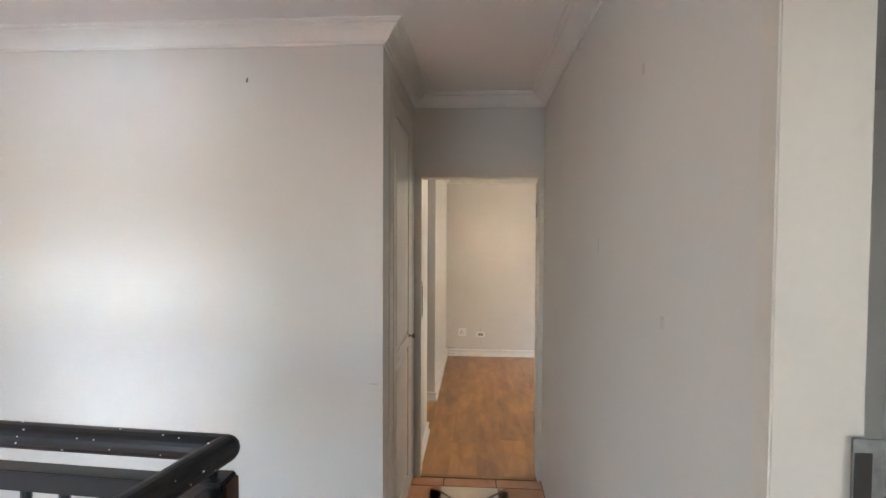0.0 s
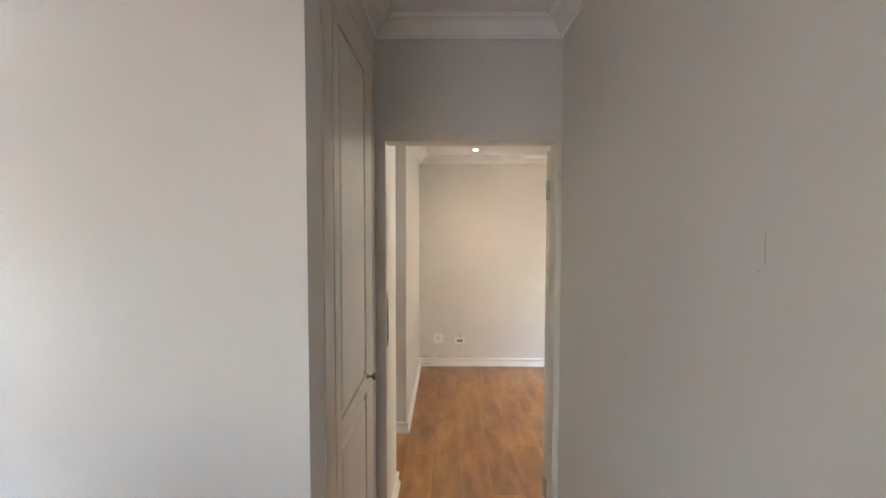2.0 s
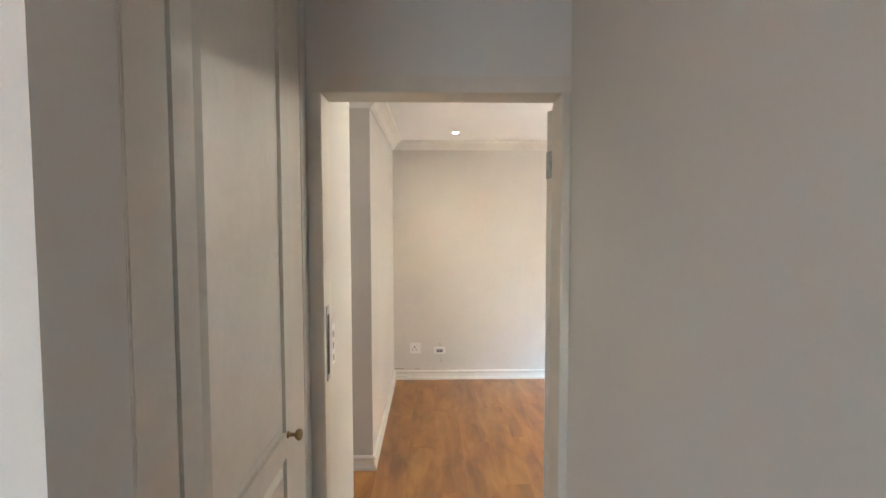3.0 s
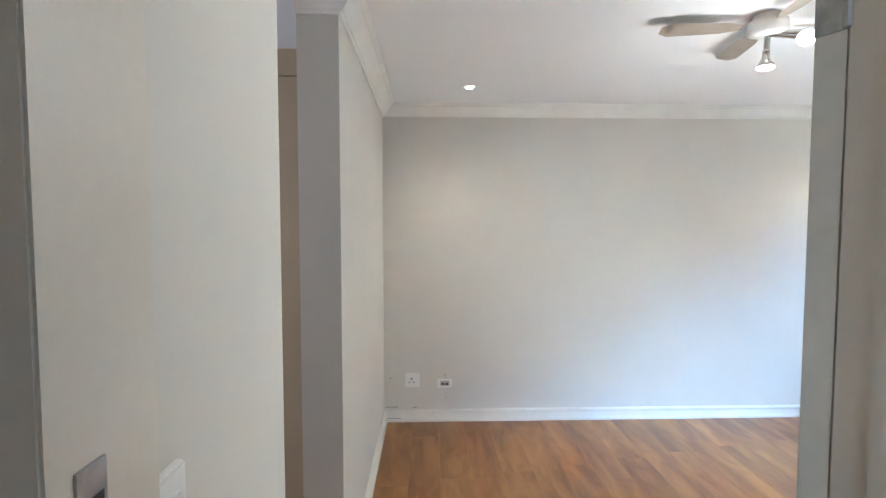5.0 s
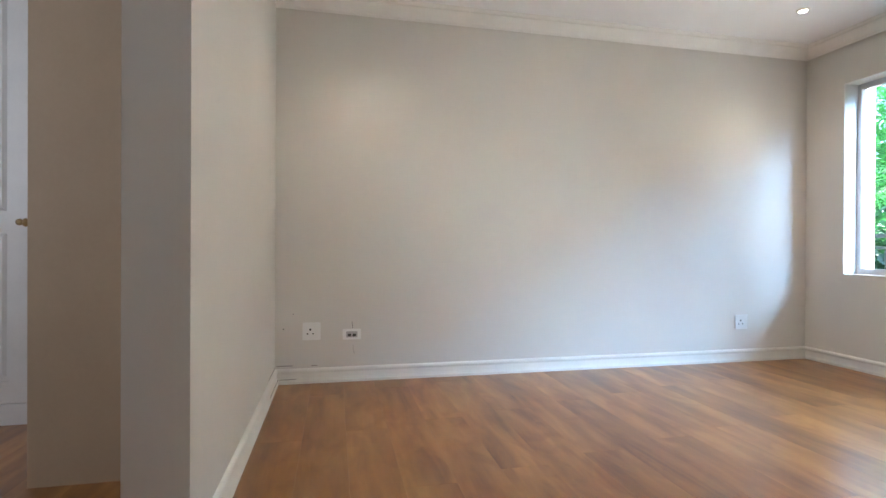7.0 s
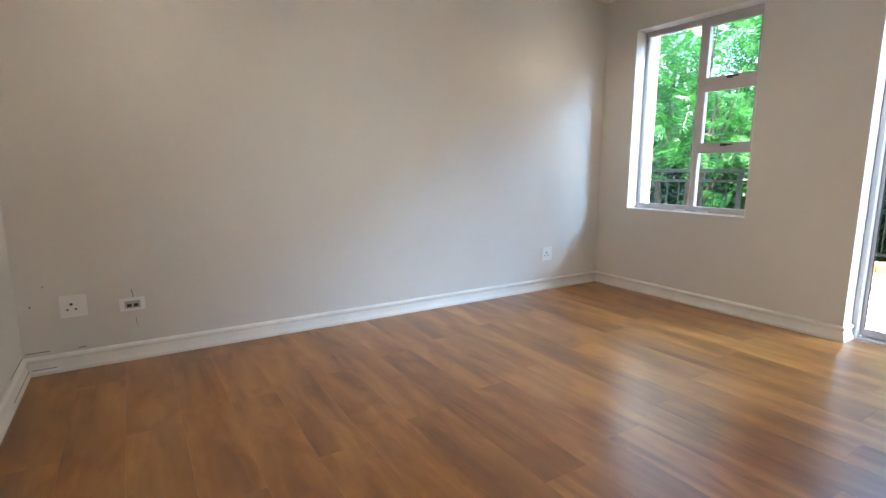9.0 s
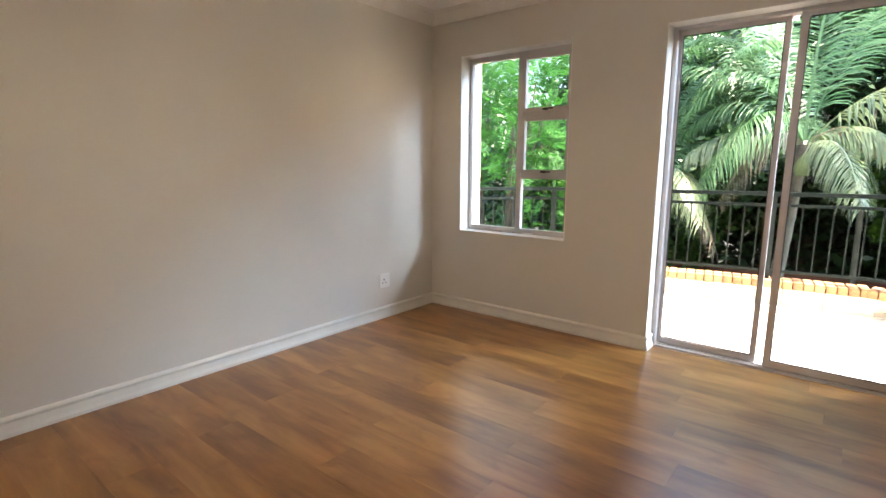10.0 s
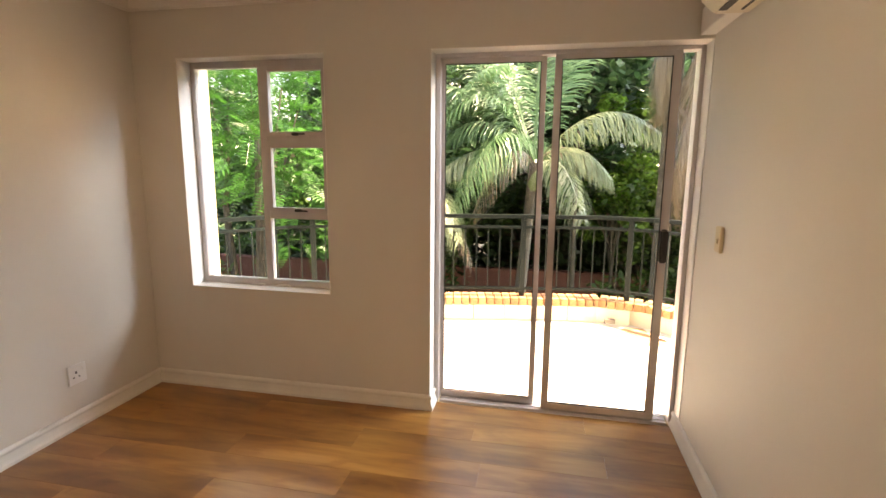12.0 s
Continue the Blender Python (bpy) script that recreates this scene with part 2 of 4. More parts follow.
# ---- plan ----
CX0, CX1 = -0.038, 0.828          # corridor
DY0, DY1 = 4.175, 4.345             # wall between corridor and bedroom
OX0, OX1, OZ = 0.012, 0.798, 2.04 # doorway
RX0, RX1, RY1 = -0.02, 3.965, 7.60 # bedroom
WO = 4.23                         # outer face of the east wall
HALLY, HZ, RZ = 3.035, 2.588, 2.42  # hall wall, ceilings
SY0, SY1 = 4.928, 5.73              # opening into the dressing area
WY0, WY1, WZ0, WZ1 = 6.355, 7.300, 0.672, 2.062
GY0, GY1, GZ = 4.345, 5.742, 2.062
ST = 0.16                          # thickness of the dressing wall
HS = -1.9                         # south wall of the hall

# ---- walls ----
structure("wall_end", boxes((-3.0, OX0 - 0.02, DY0, DY1, 0, 2.75), (OX1 + 0.02, 4.14, DY0, DY1, 0, 2.75), (OX0 - 0.02, OX1 + 0.02, DY0, DY1, OZ + 0.02, 2.75)),
          M_WALL, "warm grey painted plaster wall with the bedroom doorway in it")
structure("wall_hall", boxes((-3.5, CX0, HALLY, HALLY + 0.12, -2.8, 2.75)), M_WALL, "pale grey painted plaster wall at the end of the landing")
structure("wall_corridor_cupboard", boxes((CX0 - 0.12, CX0, HALLY + 0.12, 3.185, 0, 2.75), (CX0 - 0.12, CX0, 3.185, DY0, 2.40, 2.75), (CX0 - 0.12, CX0, 4.10, DY0, 0, 2.40)),
          M_WALL, "warm grey plaster round a built-in corridor cupboard")
structure("wall_corridor_side", boxes((CX1, CX1 + 0.11, 1.61, DY0, 0, 2.75), (CX1, CX1 + 0.11, HS, 0.73, 0, 2.75), (CX1, CX1 + 0.11, 0.73, 1.61, 2.08, 2.75)),
          M_WALL, "long warm grey painted plaster wall of the corridor")
structure("wall_bedroom_west", boxes((RX0 - ST, RX0, DY1, SY0, 0, 2.75), (RX0 - ST, RX0, SY1, RY1, 0, 2.75)),
          M_WALL, "off-white plaster wall with an open passage to the dressing area")
structure("wall_bedroom_north", boxes((-2.6, WO, RY1, RY1 + 0.2, 0, 2.75)), M_WALL, "large bare off-white plaster wall of the bedroom")
structure("wall_bedroom_east", boxes((RX1, WO, WY1, RY1, 0, 2.75), (RX1, WO, GY1, WY0, 0, 2.75), (RX1, WO, WY0, WY1, 0, WZ0), (RX1, WO, WY0, WY1, WZ1, 2.75),
          (RX1, WO, GY0, GY1, GZ, 2.75)), M_WALL, "off-white plaster wall with the window and the sliding door in it")
structure("wall_dressing", boxes((-2.6, -2.5, DY1, RY1, 0, 2.75)), M_WALL, "plain painted wall of the dressing area")
structure("wall_landing_south", boxes((-3.5, CX1 + 0.13, HS - 0.12, HS, -2.8, 0.3), (-3.5, CX1 + 0.13, HS - 0.12, HS, 2.3, 2.75), (-3.5, -2.4, HS - 0.12, HS, 0.3, 2.3),
          (-0.5, CX1 + 0.13, HS - 0.12, HS, 0.3, 2.3)), M_WALL, "painted wall behind the landing")
structure("wall_landing_west", boxes((-3.6, -3.5, HS, HALLY + 0.12, -2.8, 2.75)), M_WALL, "painted stairwell wall")
structure("wall_side_room", boxes((3.0, 3.1, HS, DY0, 0, 2.75), (CX1 + 0.13, 3.1, HS - 0.12, HS, 0, 2.75)), M_CEIL, "plain pale wall of the side room")
structure("facade", boxes((WO, WO + 0.02, GY1, WY0, -3, 2.9), (WO, WO + 0.02, WY1, 9.5, -3, 2.9), (WO, WO + 0.02, WY0, WY1, -3, WZ0), (WO, WO + 0.02, WY0, WY1, WZ1, 2.9),
          (WO, WO + 0.02, GY0, GY1, GZ, 2.9), (WO, WO + 0.02, -2, GY0, -3, 2.9)), M_EXT, "cream exterior plaster of the house")

def reveal(name, y0, y1, z0, z1, sill, label):
    """Thin lining of the sides, head and sill of an opening in the east wall; daylight is put into its white."""
    g, xa, xb = 0.004, RX1 - 0.003, WO
    b = [(xa, xb, y0, y0 + g, z0, z1), (xa, xb, y1 - g, y1, z0, z1), (xa, xb, y0 + g, y1 - g, z1 - g, z1)]
    if sill:
        b.append((xa, xb, y0 + g, y1 - g, z0, z0 + g))
    structure(name, boxes(*b), M_TRIM, label)
reveal("window_reveal", WY0, WY1, WZ0, WZ1, True, "window reveal and sill, daylight put into the white lining")
reveal("door_reveal", GY0, GY1, 0, GZ, False, "reveal of the sliding door, daylight put into the white lining")

# ---- ceilings ----
structure("ceiling_hall", boxes((-3.5, 3.1, HS, DY0, HZ, HZ + 0.1)), M_CEIL, "white painted ceiling of the landing and corridor")
structure("ceiling_bedroom", boxes((-2.5, RX1, DY1, RY1, RZ, RZ + 0.1)), M_CEIL, "white painted bedroom ceiling")
structure("roof", boxes((-3.6, WO + 0.02, HS - 0.12, RY1 + 0.2, 2.9, 3.0)), M_CEIL, "flat roof slab over the rooms")

# ---- floors (slabs; the boards and tiles come last) ----
structure("floor_bedroom", boxes((-2.5, RX1, DY0 + 0.02, RY1, -0.2, -0.012)), M_SLAB, "dark screed under the laminate boards")
structure("floor_landing", boxes((-0.2, 3.1, HS, DY0 + 0.02, -0.2, -0.010), (-3.5, -0.2, 1.95, HALLY, -0.2, -0.010), (CX0 - 0.7, CX0, HALLY + 0.12, DY0, -0.2, -0.010)), M_GROUT, "grout bed under the terracotta tiles")
structure("floor_stairwell", boxes((-3.5, -0.2, HS, HALLY, -2.9, -2.8)), M_TERRA, "tiled floor of the stairwell below")

# ---- cornices ----
CORN = [(0, -0.085), (0.010, -0.085), (0.014, -0.077), (0.022, -0.074), (0.034, -0.060), (0.050, -0.040), (0.064, -0.028), (0.070, -0.024), (0.072, -0.016),
        (0.082, -0.014), (0.086, -0.008), (0.094, -0.006), (0.096, 0.0), (0, 0.0)]
# (paths run so that the room lies to their left)
def cornice(name, path, z, closed=False, label="white moulded plaster cornice"):
    return structure(name, sweep(bmesh.new(), path, [(o, z + h) for o, h in CORN], closed), M_TRIM, label)
cornice("cornice_bedroom", [(RX0 - ST, SY0), (RX0, SY0), (RX0, DY1), (RX1, DY1), (RX1, RY1), (RX0, RY1), (RX0, SY1), (RX0 - ST, SY1)], RZ)
cornice("cornice_hall", [(CX1, HS), (CX1, DY0), (CX0, DY0), (CX0, HALLY), (-3.5, HALLY)], HZ)

# ---- skirtings ----
FX = 4.078
SK = [(0, 0), (0.024, 0), (0.024, 0.016), (0.021, 0.021), (0.016, 0.034), (0.012, 0.050), (0.010, 0.060), (0.010, 0.066), (0.015, 0.068), (0.018, 0.073), (0.018, 0.079), (0.014, 0.086), (0.007, 0.091), (0, 0.092)]
def skirting(name, path, label="white moulded timber skirting"):
    return structure(name, sweep(bmesh.new(), path, SK), M_SKIRT, label)
skirting("baseboard_bedroom", [(FX + 0.01, GY1), (RX1, GY1), (RX1, RY1), (RX0, RY1), (RX0, SY1), (RX0 - ST, SY1)], "white moulded timber skirting round the bedroom, chipped at the corner")
skirting("baseboard_south", [(OX1 + 0.06, DY1), (FX + 0.01, DY1)])
skirting("baseboard_west", [(RX0 - ST, SY0), (RX0, SY0), (RX0, DY1)])

# ---- bedroom doorway ----
def door_frame():
    t = thing("door_1", (OX0 + OX1) / 2, DY0, 0, "cream painted steel door frame round the open bedroom doorway", "door frame")
    t["kind"] = "structure"
    x = (OX0 + OX1) / 2
    def rel(*b):
        return (b[0] - x, b[1] - x, b[2] - DY0, b[3] - DY0, b[4], b[5])
    bm = bmesh.new()
    for b in ((OX0 - 0.035, OX0, DY0 - 0.012, DY1 - 0.05, 0, OZ), (OX0 - 0.035, OX0 - 0.012, DY1 - 0.05, DY1 + 0.012, 0, OZ)):
        box(bm, *rel(*b), bevel=0.003)
    part("left_jamb", bm, M_FRAME, t)
    bm = bmesh.new()
    for b in ((OX1, CX1 - 0.001, DY0 - 0.012, DY1 - 0.05, 0, OZ), (OX1 + 0.012, OX1 + 0.035, DY1 - 0.05, DY1 + 0.012, 0, OZ)):
        box(bm, *rel(*b), bevel=0.003)
    part("right_jamb", bm, M_FRAME, t)
    bm = bmesh.new()
    box(bm, *rel(OX0 - 0.035, CX1 - 0.001, DY0 - 0.012, DY1 - 0.05, OZ, OZ + 0.055), bevel=0.003)
    box(bm, *rel(OX0 - 0.035, OX1 + 0.035, DY1 - 0.05, DY1 + 0.012, OZ + 0.012, OZ + 0.055), bevel=0.003)
    part("head", bm, M_FRAME, t)
    part("threshold_strip", boxes(rel(OX0, OX1, DY0 - 0.005, DY0 + 0.03, -0.002, 0.006)), mat("threshold", (0.30, 0.16, 0.07), 0.45), t, "thin brown threshold strip")
    k = part("strike_plate", boxes(rel(OX0 - 0.001, OX0 + 0.003, DY0 + 0.022, DY0 + 0.062, 1.08, 1.335)), M_STEEL, t, "galvanised strike plate")
    part("latch_hole", boxes(rel(OX0 + 0.0031, OX0 + 0.004, DY0 + 0.026, DY0 + 0.056, 1.10, 1.305)), M_SLOT, k, "dark latch hole")
    return t
door_frame()


def door_leaf():
    """Open leaf folded back against the south wall of the bedroom."""
    t = thing("bedroom_door", OX1 + 0.010, DY1 + 0.035, 0, "open cream painted flush door folded back towards the wall, brass lever handle", "door", rz=21)
    bm = bmesh.new()
    box(bm, 0, 0.77, -0.02, 0.02, 0.012, 2.03, bevel=0.002)
    part("leaf", bm, M_DOORPAINT, t)
    bm = bmesh.new()
    for z in (0.25, 1.78):
        box(bm, -0.003, 0.0, -0.018, 0.018, z, z + 0.10)
        cyl(bm, (-0.006, -0.022, z), (-0.006, -0.022, z + 0.10), 0.006, seg=10)
    part("hinge", bm, M_STEEL, t, "paint-specked steel butt hinges")
    bm = bmesh.new()
    box(bm, 0.69, 0.713, 0.02, 0.023, 0.95, 1.15, bevel=0.003)
    part("backplate", bm, M_BRASS, t, "brass backplate")
    bm = bmesh.new()
    cyl(bm, (0.703, 0.023, 1.125), (0.703, 0.050, 1.125), 0.008)
    cyl(bm, (0.703, 0.047, 1.125), (0.600, 0.045, 1.125), 0.008, 0.0065)
    ball(bm, (0.703, 0.047, 1.125), 0.008)
    part("lever", bm, M_BRASS, t, "brass lever handle")
    return t
door_leaf()


# ---- corridor cupboard ----
def panel_leaf(name, parent, w, h, mid, material, knob=None, depth=0.022, s=0.085):
    """A leaf in the x-z plane whose face looks along -y, with two framed raised panels."""
    bm = bmesh.new()
    for b in ((0, s, 0, h), (w - s, w, 0, h), (s, w - s, 0, s + 0.02), (s, w - s, mid - 0.035, mid + 0.035), (s, w - s, h - s, h)):
        box(bm, b[0], b[1], -depth, 0, b[2], b[3])
    leaf = part(name, bm, material, parent)
    for z0, z1 in ((s + 0.02, mid - 0.035), (mid + 0.035, h - s)):
        bm = bmesh.new()
        box(bm, s, w - s, -depth + 0.010, -0.002, z0, z1)
        r = bmesh.ops.create_cube(bm, size=1)
        g = 0.018
        for v in r["verts"]:
            k = 0.0 if v.co.y > 0 else 0.016
            v.co = Vector(((s + g + k) if v.co.x < 0 else (w - s - g - k), (-depth + 0.010) if v.co.y > 0 else (-depth + 0.001),
                           (z0 + g + k) if v.co.z < 0 else (z1 - g - k)))
        part("panel", bm, material, leaf)
    if knob:
        bm = bmesh.new()
        lathe(bm, (knob[0], -depth, knob[1]), (0, -1, 0), [(0, 0.010), (0.003, 0.010), (0.006, 0.006), (0.018, 0.005), (0.022, 0.012), (0.029, 0.016), (0.035, 0.014), (0.038, 0.006)])
        part("knob", bm, M_BRASS, leaf, "small round brass knob")
    return leaf


cup = thing("corridor_cupboard", CX0 - 0.008, 3.185, 0, "cream painted built-in cupboard with a tall two-panel door", "cupboard", rz=90)
bm = bmesh.new()
box(bm, 0, 0.115, -0.012, 0.05, 0, 2.40, bevel=0.003)
box(bm, 0.115, 0.915, -0.006, 0.05, 2.35, 2.40, bevel=0.003)
box(bm, 0.765, 0.915, -0.006, 0.05, 0, 2.35, bevel=0.003)
box(bm, 0.115, 0.765, -0.004, 0.05, 0, 0.06)
part("cupboard_frame", bm, M_FRAME, cup)
leaf = panel_leaf("door", cup, 0.632, 2.28, 0.94, M_DOORPAINT, s=0.07)
leaf.location = (0.127, 0.01, 0.065)
bm = bmesh.new()
lathe(bm, (0.575, -0.022, 0.965), (0, -1, 0), [(0, 0.010), (0.003, 0.010), (0.006, 0.006), (0.020, 0.005), (0.024, 0.012), (0.031, 0.0165), (0.038, 0.014), (0.041, 0.006)])
part("knob", bm, M_BRASS, leaf, "small round brass knob")
structure("cupboard_back", boxes((CX0 - 0.7, CX0 - 0.65, HALLY + 0.12, DY0, 0, 2.62)), M_WALL, "inside wall behind the cupboard")

# ---- side room doorway by the start ----
def side_door():
    t = thing("door_2", CX1, 1.185, 0, "cream painted door frame of a bright side room", "door frame")
    t["kind"] = "structure"
    bm = bmesh.new()
    box(bm, -0.012, 0.095, 0.385, 0.435, 0, 2.08, bevel=0.003)
    box(bm, 0.095, 0.132, 0.397, 0.435, 0, 2.08, bevel=0.003)
    part("far_jamb", bm, M_FRAME, t)
    bm = bmesh.new()
    box(bm, -0.012, 0.142, -0.46, -0.41, 0, 2.08, bevel=0.003)
    part("near_jamb", bm, M_FRAME, t)
    bm = bmesh.new()
    box(bm, -0.012, 0.142, -0.41, 0.385, 2.04, 2.09, bevel=0.003)
    part("head", bm, M_FRAME, t)
    bm = bmesh.new()
    box(bm, 0.104, 0.150, 0.381, 0.386, 1.17, 1.37, bevel=0.001)
    k = part("strike_plate", bm, M_STEEL, t, "galvanised strike plate")
    part("latch_hole", boxes((0.106, 0.130, 0.3795, 0.381, 1.18, 1.35)), M_SLOT, k, "dark latch hole")
side_door()

# ---- landing balustrade ----
def balustrade():
    t = thing("stair_balustrade", -0.188, 1.90, 0, "black steel stair balustrade with a round handrail and a dark newel", "balustrade")
    bm = bmesh.new()
    r, z = 0.031, 1.174
    cyl(bm, (0, 0, z), (-3.3, 0.22, z), r, seg=20)
    cyl(bm, (0, 0, z), (-0.32, -1.8, z), r, seg=20)
    ball(bm, (0, 0, z), r, seg=20)
    part("handrail", bm, M_BLACK, t, "round black handrail with chipped paint")
    for name, dx, dy, n in (("rail_back", -3.3, 0.22, 30), ("rail_side", -0.32, -1.8, 17)):
        bm = bmesh.new()
        L = math.hypot(dx, dy)
        box(bm, 0.04, L, -0.025, 0.025, 1.048, 1.098, bevel=0.003)
        part(name, bm, M_BLACK, t).rotation_euler = (0, 0, math.atan2(dy, dx))
        part("bottom_rail", box(bmesh.new(), 0.04, L, -0.02, 0.02, 0.10, 0.13, bevel=0.003), M_BLACK, t).rotation_euler = (0, 0, math.atan2(dy, dx))
        me = finish("baluster", cyl(cyl(bmesh.new(), (0, 0, 0.13), (0, 0, 1.048), 0.008, seg=8), (0, 0, 1.018), (0, 0, 1.045), 0.012, seg=8), M_BLACK)
        for k in range(n):
            d = 0.10 + k * 0.105
            b = new("baluster", me)
            b.parent = t
            b.location = (dx / L * d, dy / L * d, 0)
    bm = bmesh.new()
    cyl(bm, (-0.03, 0.0, 1.105), (-0.03, 0.0, 1.155), 0.010, seg=10)
    part("bracket", bm, M_BLACK, t)
    part("newel", box(bmesh.new(), -0.05, 0.008, -0.035, 0.035, 0, 1.108, 0.004), M_BLACK, t, "dark painted newel post")
    part("newel_edge", box(bmesh.new(), 0.008, 0.016, -0.030, 0.030, 0, 1.100, 0.002), M_WOOD, t, "worn brown wooden edge of the newel")
    flecks = random.Random(8)
    bm = bmesh.new()
    for k in range(46):
        u, a = flecks.uniform(0.02, 0.95), flecks.uniform(-0.6, 1.9)
        ex, ey = ((-3.3, 0.22), (-0.32, -1.8))[k % 2]
        o = Vector((ex * u * 0.4, ey * u * 0.4, z)) + Vector((0.0, -math.cos(a), math.sin(a))) * (r + 0.0002) if k % 2 == 0 else Vector((ex * u * 0.5, ey * u * 0.5, z)) + Vector((math.cos(a), 0, math.sin(a))) * (r + 0.0002)
        ball(bm, tuple(o), flecks.uniform(0.0012, 0.003), 0.8, seg=6)
    part("paint_chips", bm, M_PLASTIC, t, "pale paint flecks on the handrail")["kind"] = "stuff"
balustrade()

# ---- window ----
def frame_bars(bm, bars, x0, x1, bevel=0.003):
    for y0, y1, z0, z1 in bars:
        box(bm, x0, x1, y0, y1, z0, z1, bevel=bevel)


def pane(name, y0, y1, z0, z1, x, parent):
    bm = bmesh.new()
    box(bm, x, x + 0.004, y0, y1, z0, z1)
    p = part(name, bm, M_GLASS, parent, "clear glass pane")
    p.visible_shadow = False
    return p


def window():
    t = thing("window_1", FX, WY0 + 0.0045, WZ0 + 0.0045, "grey aluminium casement window with a fixed pane and two opening sashes", "window")
    t["kind"] = "structure"
    W, H, f = WY1 - WY0 - 0.009, WZ1 - WZ0 - 0.009, 0.04
    my = 0.458      # the mullion
    z1, z2 = 0.455, 0.915
    bm = bmesh.new()
    frame_bars(bm, [(0, f, 0, H), (W - 0.028, W, 0, H), (f, W - 0.028, 0, f), (f, W - 0.028, H - f, H), (my - 0.022, my + 0.022, f, H - f),
                    (f, my - 0.022, z1 - 0.022, z1 + 0.022), (f, my - 0.022, z2 - 0.022, z2 + 0.022)], 0, 0.045)
    part("window_frame", bm, M_ALU, t)
    pane("pane", f, my - 0.022, f, z1 - 0.022, 0.02, t)
    pane("pane", my + 0.022, W - 0.028, f, H - f, 0.02, t)
    for a, b in ((z1 + 0.022, z2 - 0.022), (z2 + 0.022, H - f)):
        bm = bmesh.new()
        s = 0.026
        frame_bars(bm, [(f, f + s, a, b), (my - 0.022 - s, my - 0.022, a, b), (f + s, my - 0.022 - s, a, a + s), (f + s, my - 0.022 - s, b - s, b)], -0.008, 0.03, 0.002)
        sash = part("sash", bm, M_ALU, t)
        pane("pane", f + s, my - 0.022 - s, a + s, b - s, 0.02, sash)
        c = (f + my - 0.022) / 2
        bm = bmesh.new()
        box(bm, -0.02, -0.008, c - 0.02, c + 0.02, a + 0.002, a + 0.02, 0.002)
        box(bm, -0.04, -0.02, c - 0.012, c + 0.012, a + 0.004, a + 0.016, 0.002)
        box(bm, -0.045, -0.033, c - 0.075, c + 0.012, a + 0.006, a + 0.016, 0.003)
        part("handle", bm, M_SLOT, sash, "black peg stay handle")
    for c in (my - 0.1, my + 0.08):
        bm = bmesh.new()
        box(bm, -0.022, -0.002, c - 0.045, c + 0.045, 0.002, 0.012, 0.003)
        part("catch", bm, M_PLASTIC, t, "small pale catch on the sill")
window()


def sliding_door():
    t = thing("sliding_door", FX, GY0 + 0.0045, 0, "grey aluminium sliding glass door, slid slightly open", "sliding door")
    t["kind"] = "structure"
    W, H, f = GY1 - GY0 - 0.009, GZ - 0.0045, 0.035
    bm = bmesh.new()
    frame_bars(bm, [(0, 0.022, 0, H), (W - 0.026, W, 0, H), (0.022, W - 0.026, H - 0.020, H)], 0, 0.09)
    part("door_frame", bm, M_ALU, t)
    bm = bmesh.new()
    box(bm, -0.005, 0.095, f, W - f, 0.0, 0.014, 0.002)
    for x in (0.020, 0.060):
        box(bm, x, x + 0.006, f, W - f, 0.014, 0.019)
    part("track", bm, M_ALU, t, "aluminium sill track")
    def leaf(name, y0, y1, x, s0, s1, label):
        bm = bmesh.new()
        frame_bars(bm, [(y0, y0 + s0, 0.020, H - 0.018), (y1 - s1, y1, 0.020, H - 0.018), (y0 + s0, y1 - s1, 0.020, 0.058), (y0 + s0, y1 - s1, H - 0.046, H - 0.018)], x, x + 0.03)
        lf = part(name, bm, M_ALU, t, label)
        pane("pane", y0 + s0, y1 - s1, 0.058, H - 0.046, x + 0.013, lf)
        bm = bmesh.new()
        g = 0.005
        for b in ((y0 + s0, y0 + s0 + g, 0.058, H - 0.046), (y1 - s1 - g, y1 - s1, 0.058, H - 0.046), (y0 + s0 + g, y1 - s1 - g, 0.058, 0.058 + g), (y0 + s0 + g, y1 - s1 - g, H - 0.046 - g, H - 0.046)):
            box(bm, x + 0.006, x + 0.012, *b)
        part("gasket", bm, M_SLOT, lf, "thin black glazing gasket")
        return lf
    leaf("fixed_leaf", 0.782, W - 0.026, 0.048, 0.028, 0.018, "fixed glazed leaf")
    lf = leaf("sliding_leaf", 0.105, 0.738, 0.008, 0.042, 0.036, "sliding glazed leaf standing slightly open")
    bm = bmesh.new()
    box(bm, -0.035, 0.008, 0.110, 0.150, 0.94, 1.12, 0.008)
    part("latch", bm, M_SLOT, lf, "dark plastic latch handle")
sliding_door()

